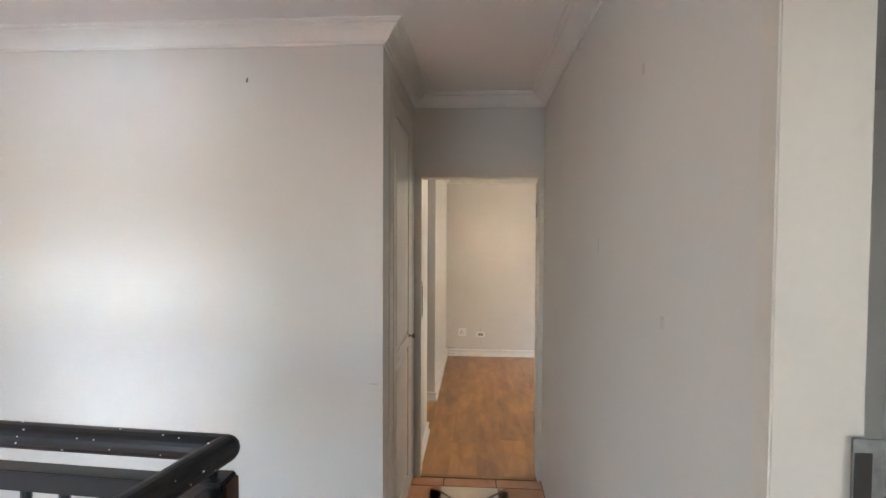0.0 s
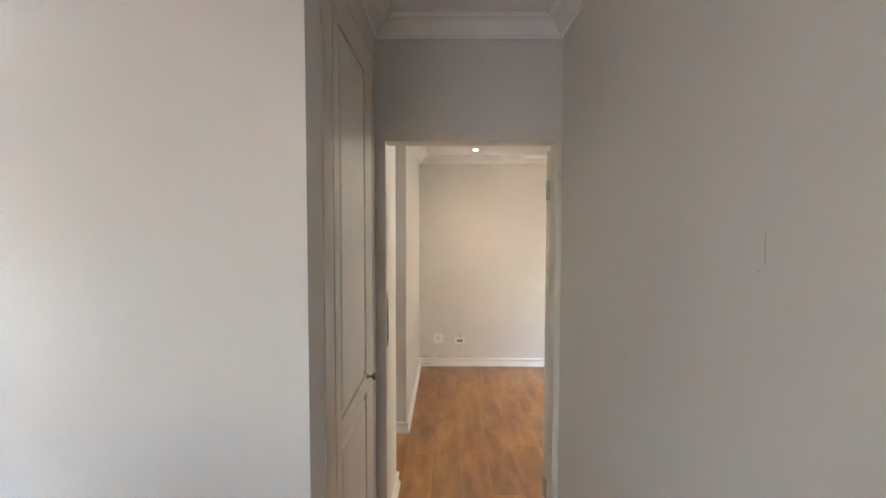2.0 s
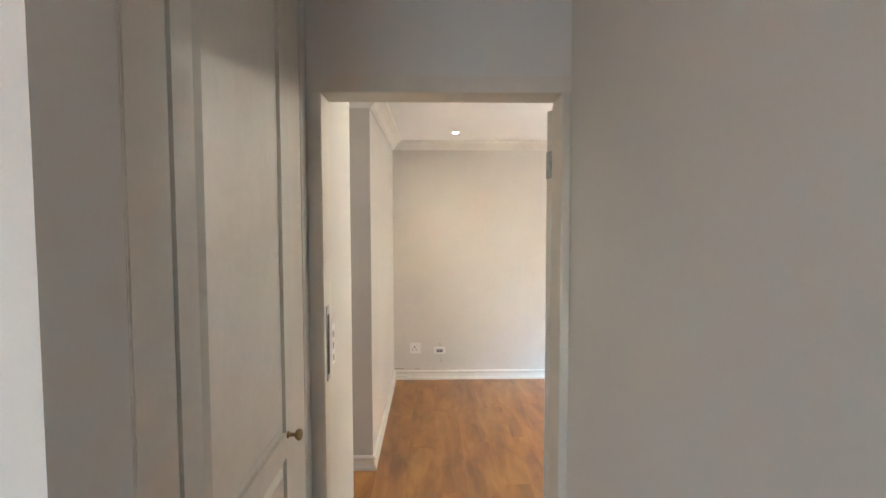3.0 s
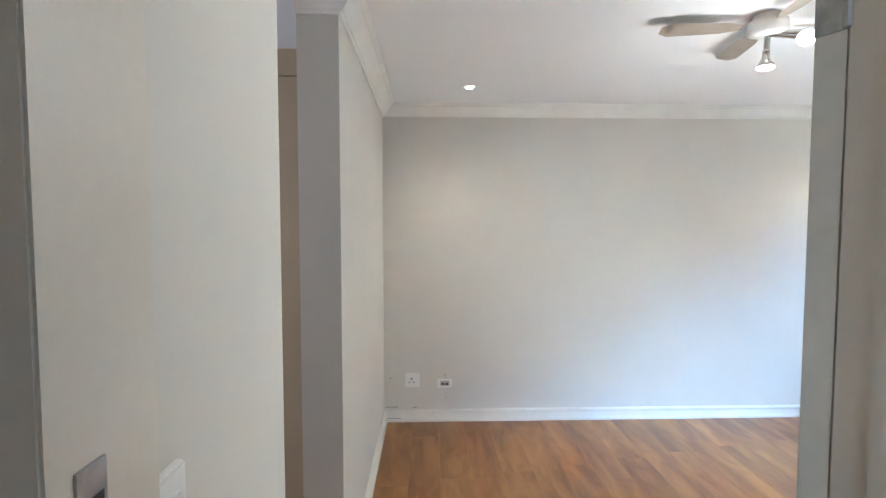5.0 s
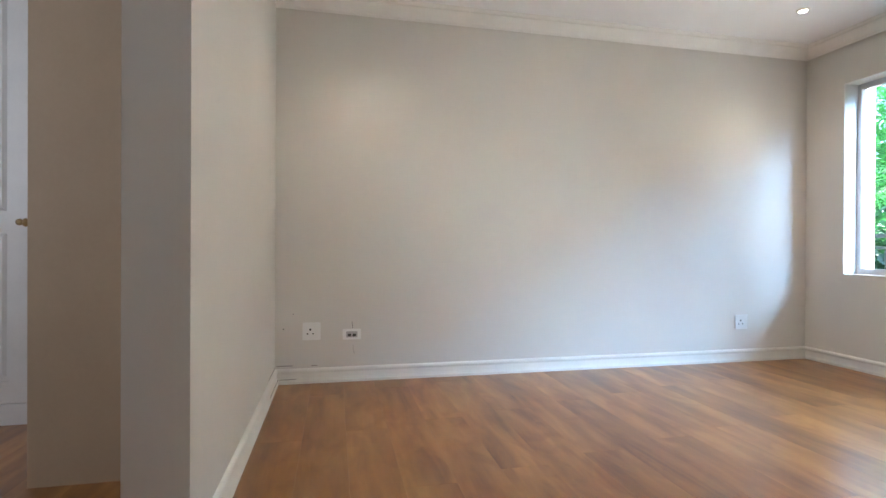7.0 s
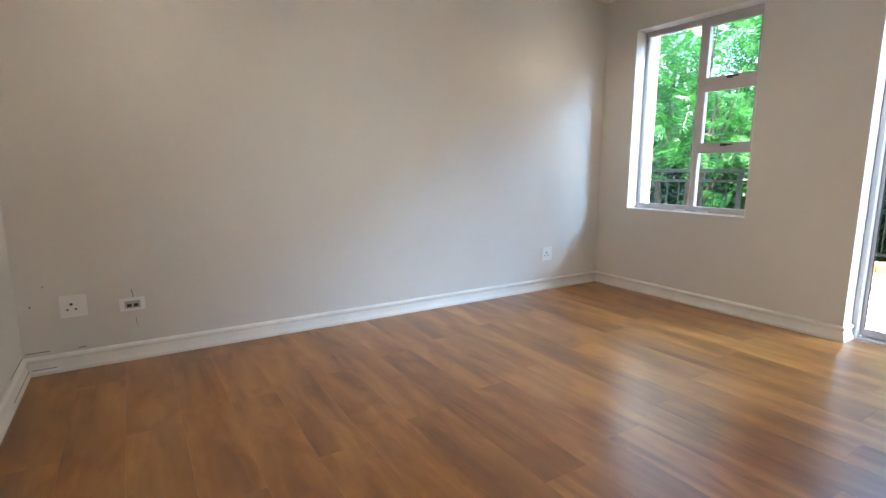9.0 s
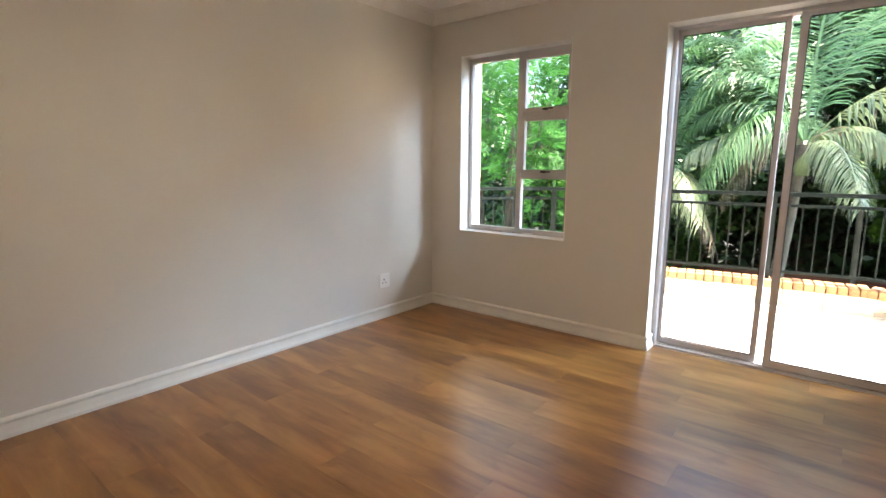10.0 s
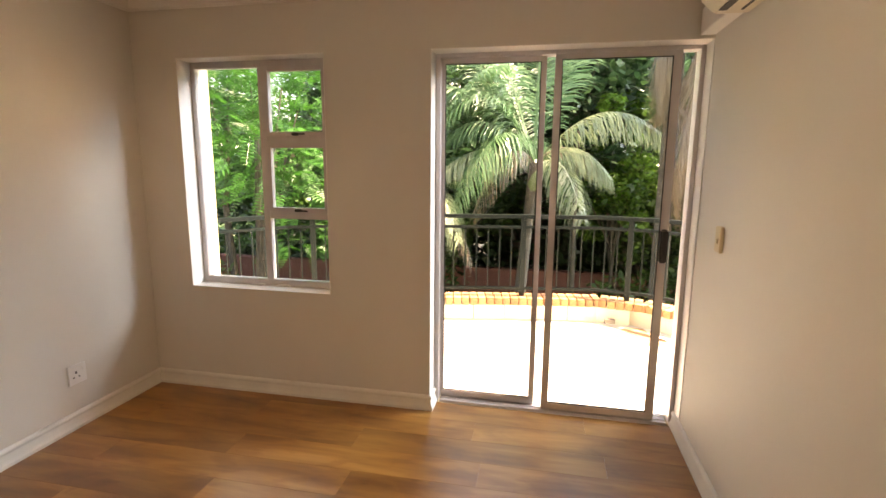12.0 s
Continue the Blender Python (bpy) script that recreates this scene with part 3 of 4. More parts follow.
# ---- sockets ----
def socket(x, z, face_y, w=0.11, h=0.11, holes="round", label="white square plug socket with a switch", rz=0, name="plug_socket"):
    t = thing(name, x, face_y, z, label, "socket", rz=rz)
    bm = bmesh.new()
    box(bm, -w / 2, w / 2, -0.010, 0, -h / 2, h / 2, 0.003)
    part("plate", bm, M_PLASTIC, t)
    if holes == "round":
        for a, b, r in ((0.0, 0.016, 0.007), (-0.017, -0.010, 0.005), (0.017, -0.010, 0.005)):
            bm = bmesh.new()
            cyl(bm, (a - 0.008, -0.0105, b - 0.005), (a - 0.008, -0.0095, b - 0.005), r, seg=12)
            part("pin_hole", bm, M_SLOT, t, "dark pin hole")
        part("rocker", box(bmesh.new(), 0.028, 0.040, -0.014, -0.009, 0.012, 0.034, 0.002), M_PLASTIC, t, "small white rocker switch")
    else:
        part("insert", box(bmesh.new(), -w / 2 + 0.022, w / 2 - 0.022, -0.013, -0.009, -h / 2 + 0.014, h / 2 - 0.014, 0.002), M_GREYP, t, "grey telephone insert")
        for k in (-1, 1):
            part("slot", boxes((k * 0.015 - 0.010, k * 0.015 + 0.010, -0.0145, -0.0125, -0.012, 0.004)), M_SLOT, t, "dark slot")
    return t
socket(0.200, 0.324, RY1)
socket(0.449, 0.298, RY1, 0.115, 0.067, "slots", "white telephone outlet with a grey insert")
socket(3.37, 0.30, RY1, label="white square plug socket near the window corner")


def switch(x, y, z, rz, w, h, n, label, material=M_PLASTIC):
    t = thing("light_switch", x, y, z, label, "light switch", rz=rz)
    part("plate", box(bmesh.new(), -w / 2, w / 2, -0.016, 0, -h / 2, h / 2, 0.004), material, t)
    for k in range(n):
        z0 = -h / 2 + (k + 0.7) * h / (n + 0.6)
        part("rocker", box(bmesh.new(), -0.009, 0.009, -0.021, -0.015, z0 - 0.012, z0 + 0.012, 0.002), material, t, "small rocker")
    return t
switch(RX0, DY1 + 0.048, 1.16, 90, 0.07, 0.16, 3, "white upright light switch plate with three rockers by the doorway")
switch(3.60, DY1, 1.14, 180, 0.07, 0.115, 1, "yellowed upright light switch plate beside the sliding door", mat("aged_plastic", (0.62, 0.50, 0.33), 0.4))

# ---- small marks on the walls ----
M_MARK = mat("dark_scuff", (0.20, 0.17, 0.14), 0.8, var=0.1, bump=0)
def mark(name, label, *bb):
    return structure(name, boxes(*bb), M_MARK, label)
mark("nail_hole", "small dark nail hole in the plaster", (-0.665, -0.658, HALLY - 0.002, HALLY, 2.345, 2.362), (-0.661, -0.655, HALLY - 0.002, HALLY, 2.352, 2.366))
structure("wall_scratch", boxes((CX1 - 0.001, CX1, 2.676, 2.6785, 1.60, 1.655), (CX1 - 0.001, CX1, 2.69, 2.695, 1.585, 1.59)), mat("grey_scratch", (0.52, 0.485, 0.435), 0.8, bump=0), "short upright scratch on the corridor wall")
mark("plaster_crack", "fine plaster cracks round the outlets and the skirting corner", (0.452, 0.455, RY1 - 0.001, RY1, 0.335, 0.362), (0.449, 0.452, RY1 - 0.001, RY1, 0.36, 0.378),
     (0.458, 0.460, RY1 - 0.001, RY1, 0.19, 0.225), (0.462, 0.464, RY1 - 0.001, RY1, 0.172, 0.19), (RX0 + 0.01, 0.085, RY1 - 0.001, RY1, 0.108, 0.112),
     (0.20, 0.235, RY1 - 0.001, RY1, 0.105, 0.109), (0.085, 0.09, RY1 - 0.001, RY1, 0.43, 0.437), (0.027, 0.034, RY1 - 0.001, RY1, 0.335, 0.343),
     (RX0, RX0 + 0.001, 7.30, 7.59, 0.098, 0.101), (RX0 + 0.02, RX0 + 0.0215, 7.2, 7.58, 0.030, 0.033), (0.01, 0.11, RY1 - 0.0215, RY1 - 0.02, 0.028, 0.031))
M_SCUFF = mat("pale_scuff", (0.60, 0.56, 0.505), 0.8, var=0.1, bump=0)
structure("wall_scuffs", boxes((CX1 - 0.001, CX1, 2.20, 2.215, 2.10, 2.13), (CX1 - 0.001, CX1, 2.03, 2.05, 1.44, 1.47), (-0.10, -0.06, HALLY - 0.001, HALLY, 0.98, 0.985)), M_SCUFF, "faint rubbed scuffs on the plaster")

# ---- ceiling lights ----
def downlight(x, y, z, on=True):
    t = thing("downlight", x, y, z, "small round recessed ceiling downlight, lit warm white", "downlight", "ceiling downlights")
    bm = bmesh.new()
    lathe(bm, (0, 0, 0.002), (0, 0, -1), [(0, 0.042), (0.006, 0.042), (0.010, 0.036), (0.010, 0.028), (0.004, 0.026)])
    part("rim", bm, M_TRIM, t, "white metal rim")
    bm = bmesh.new()
    lathe(bm, (0, 0, -0.004), (0, 0, -1), [(0, 0.024), (0.006, 0.022), (0.010, 0.012)])
    part("bulb", bm, M_LAMP, t, "glowing bulb")
    return t
for x, y in ((0.589, 7.06), (3.33, 7.06)):
    downlight(x, y, RZ)


M_BLADE = mat("beige_blade", (0.50, 0.42, 0.33), 0.5, var=0.08, scale=8)
M_CHROME = mat("brushed_chrome", (0.62, 0.60, 0.57), 0.25, 1.0, var=0.05, scale=20, bump=0)
def ceiling_fan(x, y, z):
    t = thing("ceiling_fan", x, y, z, "white ceiling fan with a cluster of three lit spot heads", "ceiling fan")
    part("motor", lathe(bmesh.new(), (0, 0, 0), (0, 0, -1), [(0, 0.06), (0.02, 0.05), (0.025, 0.075), (0.07, 0.08), (0.085, 0.045)]), M_TRIM, t, "round white motor housing")
    for k in range(4):
        a = radians(172 + 90 * k)
        bm = bmesh.new()
        vs = [bm.verts.new((u, v, 0.012 * v / 0.06)) for u, v in ((0.10, -0.02), (0.18, -0.04), (0.40, -0.05), (0.44, -0.025), (0.44, 0.025), (0.40, 0.05), (0.18, 0.04), (0.10, 0.02))]
        f = bm.faces.new(vs)
        bmesh.ops.solidify(bm, geom=[f], thickness=0.007)
        bl = part("blade", bm, M_BLADE, t, "pale beige fan blade")
        bl.location, bl.rotation_euler = (0, 0, -0.045), (0, 0, a)
    for ox, oy, drop, dx, dy, dz in ((0.01, 0.02, 0.11, -0.05, -0.05, -1.0), (0.11, -0.08, 0.03, -0.45, -0.60, -0.55), (0.18, -0.12, 0.10, 0.55, 0.10, -0.65)):
        a = Vector((0, 0, -0.075))
        c = Vector((ox, oy, -0.075 - drop * 0.6))
        ax = Vector((dx, dy, dz)).normalized()
        e = c + ax * 0.035
        h = part("head", lathe(bmesh.new(), c, ax, [(0, 0.013), (0.03, 0.016), (0.045, 0.024), (0.066, 0.037), (0.070, 0.037)]), M_CHROME, t, "chrome reflector spot head")
        bm = bmesh.new()
        cyl(bm, a, c, 0.012, seg=12)
        ball(bm, c, 0.015)
        part("neck", bm, M_CHROME, h, "chrome swivel neck")
        part("bulb", lathe(bmesh.new(), c + ax * 0.0702, ax, [(0, 0.034), (0.005, 0.030), (0.008, 0.014)]), M_LAMP, h, "glowing bulb")
    return t
ceiling_fan(1.76, 5.90, RZ)

# ---- air conditioner ----
def aircon():
    t = thing("air_conditioner", 3.15, DY1, 2.06, "cream wall-mounted split air conditioner above the sliding door corner", "air conditioner")
    bm = bmesh.new()
    prof = [(0.0, 0.0), (0.13, 0.0), (0.185, 0.05), (0.195, 0.12), (0.18, 0.25), (0.15, 0.27), (0.0, 0.27)]
    vs = [[bm.verts.new((x, y, z)) for y, z in prof] for x in (-0.4, 0.4)]
    for k in range(len(prof)):
        bm.faces.new((vs[0][k], vs[1][k], vs[1][(k + 1) % len(prof)], vs[0][(k + 1) % len(prof)]))
    bm.faces.new(vs[0][::-1])
    bm.faces.new(vs[1])
    bmesh.ops.recalc_face_normals(bm, faces=bm.faces)
    bmesh.ops.bevel(bm, geom=list(bm.edges), offset=0.006, segments=2, affect="EDGES")
    b = part("casing", bm, mat("aged_cream_plastic", (0.72, 0.64, 0.50), 0.4), t)
    part("outlet_slot", boxes((-0.34, 0.34, 0.10, 0.13, -0.003, 0.001)), M_SLOT, b, "dark air outlet slot")
    part("outlet_slot", boxes((-0.34, 0.34, 0.04, 0.05, -0.003, 0.001)), M_SLOT, b, "dark air outlet slot")
    return t
aircon()
dct = thing("pipe_duct", 3.74, DY1, 2.055, "cream boxed pipe duct beside the air conditioner", "duct")
part("duct", box(bmesh.new(), -0.20, 0.222, 0, 0.07, 0.02, 0.14, 0.003), M_TRIM, dct)

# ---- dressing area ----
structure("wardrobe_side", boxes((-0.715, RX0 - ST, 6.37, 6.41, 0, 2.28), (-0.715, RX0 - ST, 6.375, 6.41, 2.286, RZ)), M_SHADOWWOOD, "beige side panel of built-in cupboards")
ward = thing("wardrobe", -2.2, 7.10, 0, "white painted built-in wardrobe with tall panelled doors and small knobs", "wardrobe")
part("plinth", boxes((0, 1.5, 0, 0.5, 0, 0.10)), M_TRIM, ward)
part("carcass", boxes((0, 1.5, 0.025, 0.5, 0.10, RZ)), M_TRIM, ward)
for k in range(4):
    lf = panel_leaf("door", ward, 0.366, 2.1, 0.86, M_TRIM, knob=((0.335 if k % 2 == 0 else 0.03), 0.86))
    lf.location = (0.01 + k * 0.372, 0.02, 0.105)
side = thing("side_cupboard", -0.715, 6.41, 0, "white painted cupboard facing the dressing passage", "cupboard", rz=-90)
lf = panel_leaf("door", side, 0.6, 2.1, 0.84, M_TRIM, knob=(0.57, 0.84))
lf.location = (-0.62, 0, 0.1)

# ---- balcony ----
BALC = [(WO + 0.02, 8.1), (4.85, 7.78), (5.30, 7.42), (5.62, 6.7), (5.86, 5.5), (6.0, 4.6), (5.9, 4.15), (5.4, 3.5), (WO + 0.02, 2.9)]
bm = bmesh.new()
top = [bm.verts.new((x + (0.15 if 0 < i < len(BALC) - 1 else 0), y, -0.02)) for i, (x, y) in enumerate(BALC)]
low = [bm.verts.new((v.co.x, v.co.y, -0.27)) for v in top]
bm.faces.new(top), bm.faces.new(low[::-1])
for i in range(len(top)):
    j = (i + 1) % len(top)
    bm.faces.new((top[i], low[i], low[j], top[j]))
bmesh.ops.recalc_face_normals(bm, faces=bm.faces)
structure("balcony_slab", bm, M_PAVE, "pale sunlit balcony floor")


def along(pts, step):
    """Points and headings at even steps along a flat line."""
    out, carry = [], step / 2
    for a, b in zip(pts, pts[1:]):
        a, b = Vector(a), Vector(b)
        L = (b - a).length
        d = carry
        while d < L:
            p = a.lerp(b, d / L)
            out.append((p.x, p.y, math.atan2(b.y - a.y, b.x - a.x)))
            d += step
        carry = d - L
    return out


def balcony_rail():
    t = thing("balcony_railing", 5.7, 6, 0, "dark green painted steel balcony railing on the brick-topped parapet", "railing")
    t.matrix_world = Matrix()
    pts = [(x + 0.10, y) for x, y in BALC]
    for name, z0, z1, w in (("top_rail", 0.955, 0.99, 0.05), ("upper_rail", 0.86, 0.885, 0.03), ("bottom_rail", 0.265, 0.29, 0.03)):
        part(name, sweep(bmesh.new(), pts, [(-w / 2, z0), (w / 2, z0), (w / 2, z1), (-w / 2, z1)]), M_GREENRAIL, t)
    me = finish("baluster", box(bmesh.new(), -0.005, 0.005, -0.005, 0.005, 0.29, 0.86), M_GREENRAIL)
    mp = finish("post", box(bmesh.new(), -0.024, 0.024, -0.02, 0.02, 0.20, 0.955), M_GREENRAIL)
    for k, (x, y, a) in enumerate(along(pts, 0.11)):
        o = new("post" if k % 9 == 4 else "baluster", mp if k % 9 == 4 else me)
        o.parent, o.location, o.rotation_euler = t, (x, y, 0), (0, 0, a)
balcony_rail()

drs = thing("draught_strip", 4.093, 5.031, 0.0005, "short black rubber draught strip lying loose before the sliding door sill", "draught strip")
part("strip", box(bmesh.new(), -0.008, 0.008, -0.191, 0, 0, 0.008, 0.002), M_SLOT, drs)
lrng = random.Random(5)
bm = bmesh.new()
for k in range(26):
    lx, ly, la, ls = lrng.uniform(4.5, 5.75), lrng.uniform(4.3, 6.6), lrng.uniform(0, 6.28), lrng.uniform(0.012, 0.028)
    c, sn = math.cos(la), math.sin(la)
    bm.faces.new([bm.verts.new((lx + c * u * ls - sn * v * ls, ly + sn * u * ls + c * v * ls, -0.016 + h)) for u, v, h in ((-1, 0, 0), (0, -0.4, 0.003), (1, 0, 0.007), (0, 0.4, 0.002))])
tagged(part("fallen_leaf", bm, M_DEADLEAF), "small dry leaves scattered over the balcony floor", "leaf", kind="stuff")
bm = bmesh.new()
bm.faces.new([bm.verts.new((5.66 + 0.26 * r * math.cos(q), 4.27 + 0.22 * r * math.sin(q), -0.0155)) for q, r in ((k * math.tau / 18, lrng.uniform(0.65, 1.1)) for k in range(18))])
structure("rust_stain", bm, M_RUST, "rust-coloured stain on the pale balcony floor by the parapet")
mark("drain_hole", "dark drain hole low in the balcony parapet", (5.895, 5.93, 4.44, 4.53, 0.01, 0.05))

# ---- garden ----
GZ0 = -3.2
structure("ground", boxes((-200, 300, -250, 250, GZ0 - 0.5, GZ0)), M_SOIL, "shaded garden soil and leaf litter reaching far off")
structure("garden_wall", boxes((11.0, 11.2, -6, 16, GZ0, -0.6)), M_REDWALL, "dark red garden boundary wall")


def leaf_cloud(rng, centers, n, size, flat=0.5, long=1.8):
    """Many small leaf quads in lobes: (x, y, z, radius) each."""
    c = np.array(centers)
    w = c[:, 3] ** 2
    idx = rng.choice(len(c), n, p=w / w.sum())
    d = rng.normal(size=(n, 3))
    d /= np.linalg.norm(d, axis=1)[:, None]
    rad = c[idx, 3] * rng.uniform(0.35, 1.0, n) ** 0.5 * rng.uniform(0.85, 1.12, n)
    p = c[idx, :3] + d * rad[:, None] * np.array([1, 1, 0.8])
    a = rng.normal(size=(n, 3)) * np.array([1, 1, flat])
    a /= np.linalg.norm(a, axis=1)[:, None]
    b = np.cross(a, rng.normal(size=(n, 3)) * np.array([0.6, 0.6, 1]))
    b /= np.linalg.norm(b, axis=1)[:, None]
    s = size * rng.uniform(0.6, 1.4, n)[:, None]
    v = np.stack([p - a * s * long / 2, p + b * s * 0.4, p + a * s * long / 2, p - b * s * 0.4], 1).reshape(-1, 3)
    f = np.arange(4 * n).reshape(-1, 4)
    return v, f


def mesh_of(name, v, f, material):
    me = bpy.data.meshes.new(name)
    me.from_pydata(v.tolist(), [], f.tolist())
    me.materials.append(material)
    return me


def limb(bm, pts, r0, r1, seg=8):
    for k in range(len(pts) - 1):
        t0, t1 = k / (len(pts) - 1), (k + 1) / (len(pts) - 1)
        cyl(bm, pts[k], pts[k + 1], r0 + (r1 - r0) * t0, r0 + (r1 - r0) * t1, seg=seg, caps=False)


def tree(name, x, y, top, spread, label, material, n, size, seed, trunk=0.16, lean=(0, 0), fork=0.45, lobes=14):
    rng = np.random.default_rng(seed)
    t = thing(name, x, y, GZ0, label, "tree")
    H = top - GZ0
    bm = bmesh.new()
    mid = Vector((lean[0] * 0.5, lean[1] * 0.5, H * fork))
    limb(bm, [Vector((0, 0, 0)), Vector((lean[0] * 0.2, lean[1] * 0.2, H * fork * 0.5)), mid], trunk, trunk * 0.7)
    cs = []
    for k in range(lobes):
        a = k * 2.4 + rng.uniform(-0.4, 0.4)
        h = H * rng.uniform(fork + 0.12, 0.98)
        rr = spread * rng.uniform(0.35, 1.0) * (1.15 - 0.5 * abs(h / H - 0.65))
        e = Vector((lean[0] + rr * math.cos(a), lean[1] + rr * math.sin(a), h))
        q = mid.lerp(e, 0.5) + Vector((0, 0, 0.12 * rr))
        limb(bm, [mid * rng.uniform(0.8, 1.0), q, e], trunk * 0.42, trunk * 0.08, seg=6)
        cs.append((*e, spread * rng.uniform(0.25, 0.45)))
        cs.append((*(mid.lerp(e, 0.65) + Vector(rng.normal(size=3) * 0.2)), spread * rng.uniform(0.18, 0.32)))
    part("trunk", bm, M_BARK, t)
    v, f = leaf_cloud(rng, cs, n, size)
    o = new("crown", mesh_of("crown", v, f, material))
    o.parent = t
    tagged(o, kind="stuff")
    return t


def frond_mesh(rng, L, droop, leaflet, material, pairs=84, name="frond", spread=0.85, along=0.4):
    """A feather palm frond along +x that arches up and droops."""
    vs, fs = [], []
    def pt(s):
        return Vector((L * s * (1 - 0.12 * droop * s), 0.04 * math.sin(s * 5), L * (0.55 * s - (0.42 + droop) * s * s)))
    N = 12
    for k in range(N + 1):
        p = pt(k / N)
        w = 0.018 * (1 - 0.8 * k / N)
        vs += [p + Vector((0, -w, 0)), p + Vector((0, w, 0)), p + Vector((0, 0, -w * 1.3))]
    for k in range(N):
        a = 3 * k
        fs += [(a, a + 3, a + 4, a + 1), (a + 1, a + 4, a + 5, a + 2), (a + 2, a + 5, a + 3, a)]
    for k in range(pairs):
        s = 0.14 + 0.86 * k / (pairs - 1)
        p, d = pt(s), (pt(min(1, s + 0.02)) - pt(s - 0.02)).normalized()
        ll = leaflet * (0.35 + 1.0 * math.sin(min(1.0, s * 1.02) * math.pi * 0.86 + 0.25)) * rng.uniform(0.85, 1.1)
        for side in (-1, 1):
            out = (Vector((0, side, 0)) * spread + d * rng.uniform(along, along + 0.25) + Vector((0, 0, rng.uniform(-0.30, 0.05)))).normalized()
            q1 = p + out * ll * 0.5
            q2 = p + out * ll * 0.85 + (Vector((0, 0, -ll * rng.uniform(0.35, 0.75))) if spread > 0.5 else d * ll * 0.4)
            w = d * 0.0105
            i = len(vs)
            vs += [p - w * 0.6, p + w * 0.6, q1 + w, q1 - w, q2]
            fs += [(i, i + 1, i + 2, i + 3), (i + 3, i + 2, i + 4)]
    me = bpy.data.meshes.new(name)
    me.from_pydata([tuple(v) for v in vs], [], fs)
    me.materials.append(material)
    return me


def palm(x, y, crown_z, n, L, seed, label, trunk=0.13, dead=0, material=None, extra=(), dead_l=None):
    rng = np.random.default_rng(seed)
    t = thing("palm_tree", x, y, GZ0, label, "palm tree")
    bm = bmesh.new()
    H = crown_z - GZ0
    for k in range(14):
        z0, z1 = H * k / 14, H * (k + 1) / 14
        r = trunk * (1.1 - 0.3 * k / 14)
        cyl(bm, (0, 0, z0), (0, 0, z1 - 0.02), r, r * 0.93, seg=12)
        cyl(bm, (0, 0, z1 - 0.03), (0, 0, z1), r * 1.04, r * 1.0, seg=12)
    part("trunk", bm, M_PALMBARK, t)
    kinds = [frond_mesh(rng, L * s, dr, 0.42 * L / 2.2, material or M_PALM) for s, dr in ((1.0, 0.25), (0.95, 0.4), (1.05, 0.6), (0.9, 0.15))]
    for k in range(n):
        a = k * 2.399 + rng.uniform(-0.2, 0.2)
        tier = k / n
        o = new("frond", kinds[int(rng.integers(4))])
        o.parent = t
        o.location = (0.05 * math.cos(a), 0.05 * math.sin(a), H)
        o.rotation_euler = (rng.uniform(-0.3, 0.3), radians(-72 + 62 * tier), a)
    for a, tilt, k in extra:
        o = new("frond", kinds[k])
        o.parent, o.location, o.rotation_euler = t, (0, 0, H), (0, radians(tilt), radians(a))
    if dead:
        dm = frond_mesh(rng, dead_l or L * 0.85, 0.25, 0.42, M_DEADLEAF, pairs=60, name="dead_frond", spread=0.22, along=0.9)
        for k in range(dead):
            a = k * 2.1 + rng.uniform(-0.3, 0.3)
            o = new("dead_frond", dm)
            o.parent = t
            o.location = (0.12 * math.cos(a), 0.12 * math.sin(a), H - 0.1 - 0.03 * (k % 4))
            o.rotation_euler = (rng.uniform(-0.2, 0.2), radians(90 + rng.uniform(-8, 8)), a)
            tagged(o, "hanging dry brown frond")
    return t


def pinnate_crown(rng, lobes, n, L):
    """Fern-like compound leaves: a rib with many small leaflets in one plane."""
    tv, tf = [], []
    for k in range(9):
        u = 0.12 + 0.88 * k / 8
        ll = 0.24 * math.sin(math.pi * (0.18 + 0.72 * u)) + 0.03
        for sd in (-1, 1):
            i = len(tv)
            tv += [(u, 0, 0), (u + 0.035, sd * ll * 0.5, 0.01), (u + 0.03, sd * ll, -0.02), (u - 0.03, sd * ll * 0.5, 0.01)]
            tf.append((i, i + 1, i + 2, i + 3))
    i = len(tv)
    tv += [(0, -0.006, 0), (1, -0.003, 0), (1, 0.003, 0), (0, 0.006, 0)]
    tf.append((i, i + 1, i + 2, i + 3))
    tv, tf = np.array(tv), np.array(tf)
    c = np.array(lobes)
    w = c[:, 3] ** 2
    idx = rng.choice(len(c), n, p=w / w.sum())
    d = rng.normal(size=(n, 3))
    d /= np.linalg.norm(d, axis=1)[:, None]
    p = c[idx, :3] + d * (c[idx, 3] * rng.uniform(0.3, 1.0, n) ** 0.5)[:, None] * np.array([1, 1, 0.6])
    x = d * np.array([1, 1, 0.2]) + rng.normal(size=(n, 3)) * 0.4 + np.array([0, 0, -0.35])
    x /= np.linalg.norm(x, axis=1)[:, None]
    y = np.cross(np.array([0, 0, 1.0]) + rng.normal(size=(n, 3)) * 0.25, x)
    y /= np.linalg.norm(y, axis=1)[:, None]
    z = np.cross(x, y)
    sc = (L * rng.uniform(0.7, 1.3, n))[:, None, None]
    v = p[:, None, :] + sc * (tv[None, :, :1] * x[:, None] + tv[None, :, 1:2] * y[:, None] + tv[None, :, 2:] * z[:, None])
    f = (tf[None] + (np.arange(n) * len(tv))[:, None, None]).reshape(-1, 4)
    return v.reshape(-1, 3), f


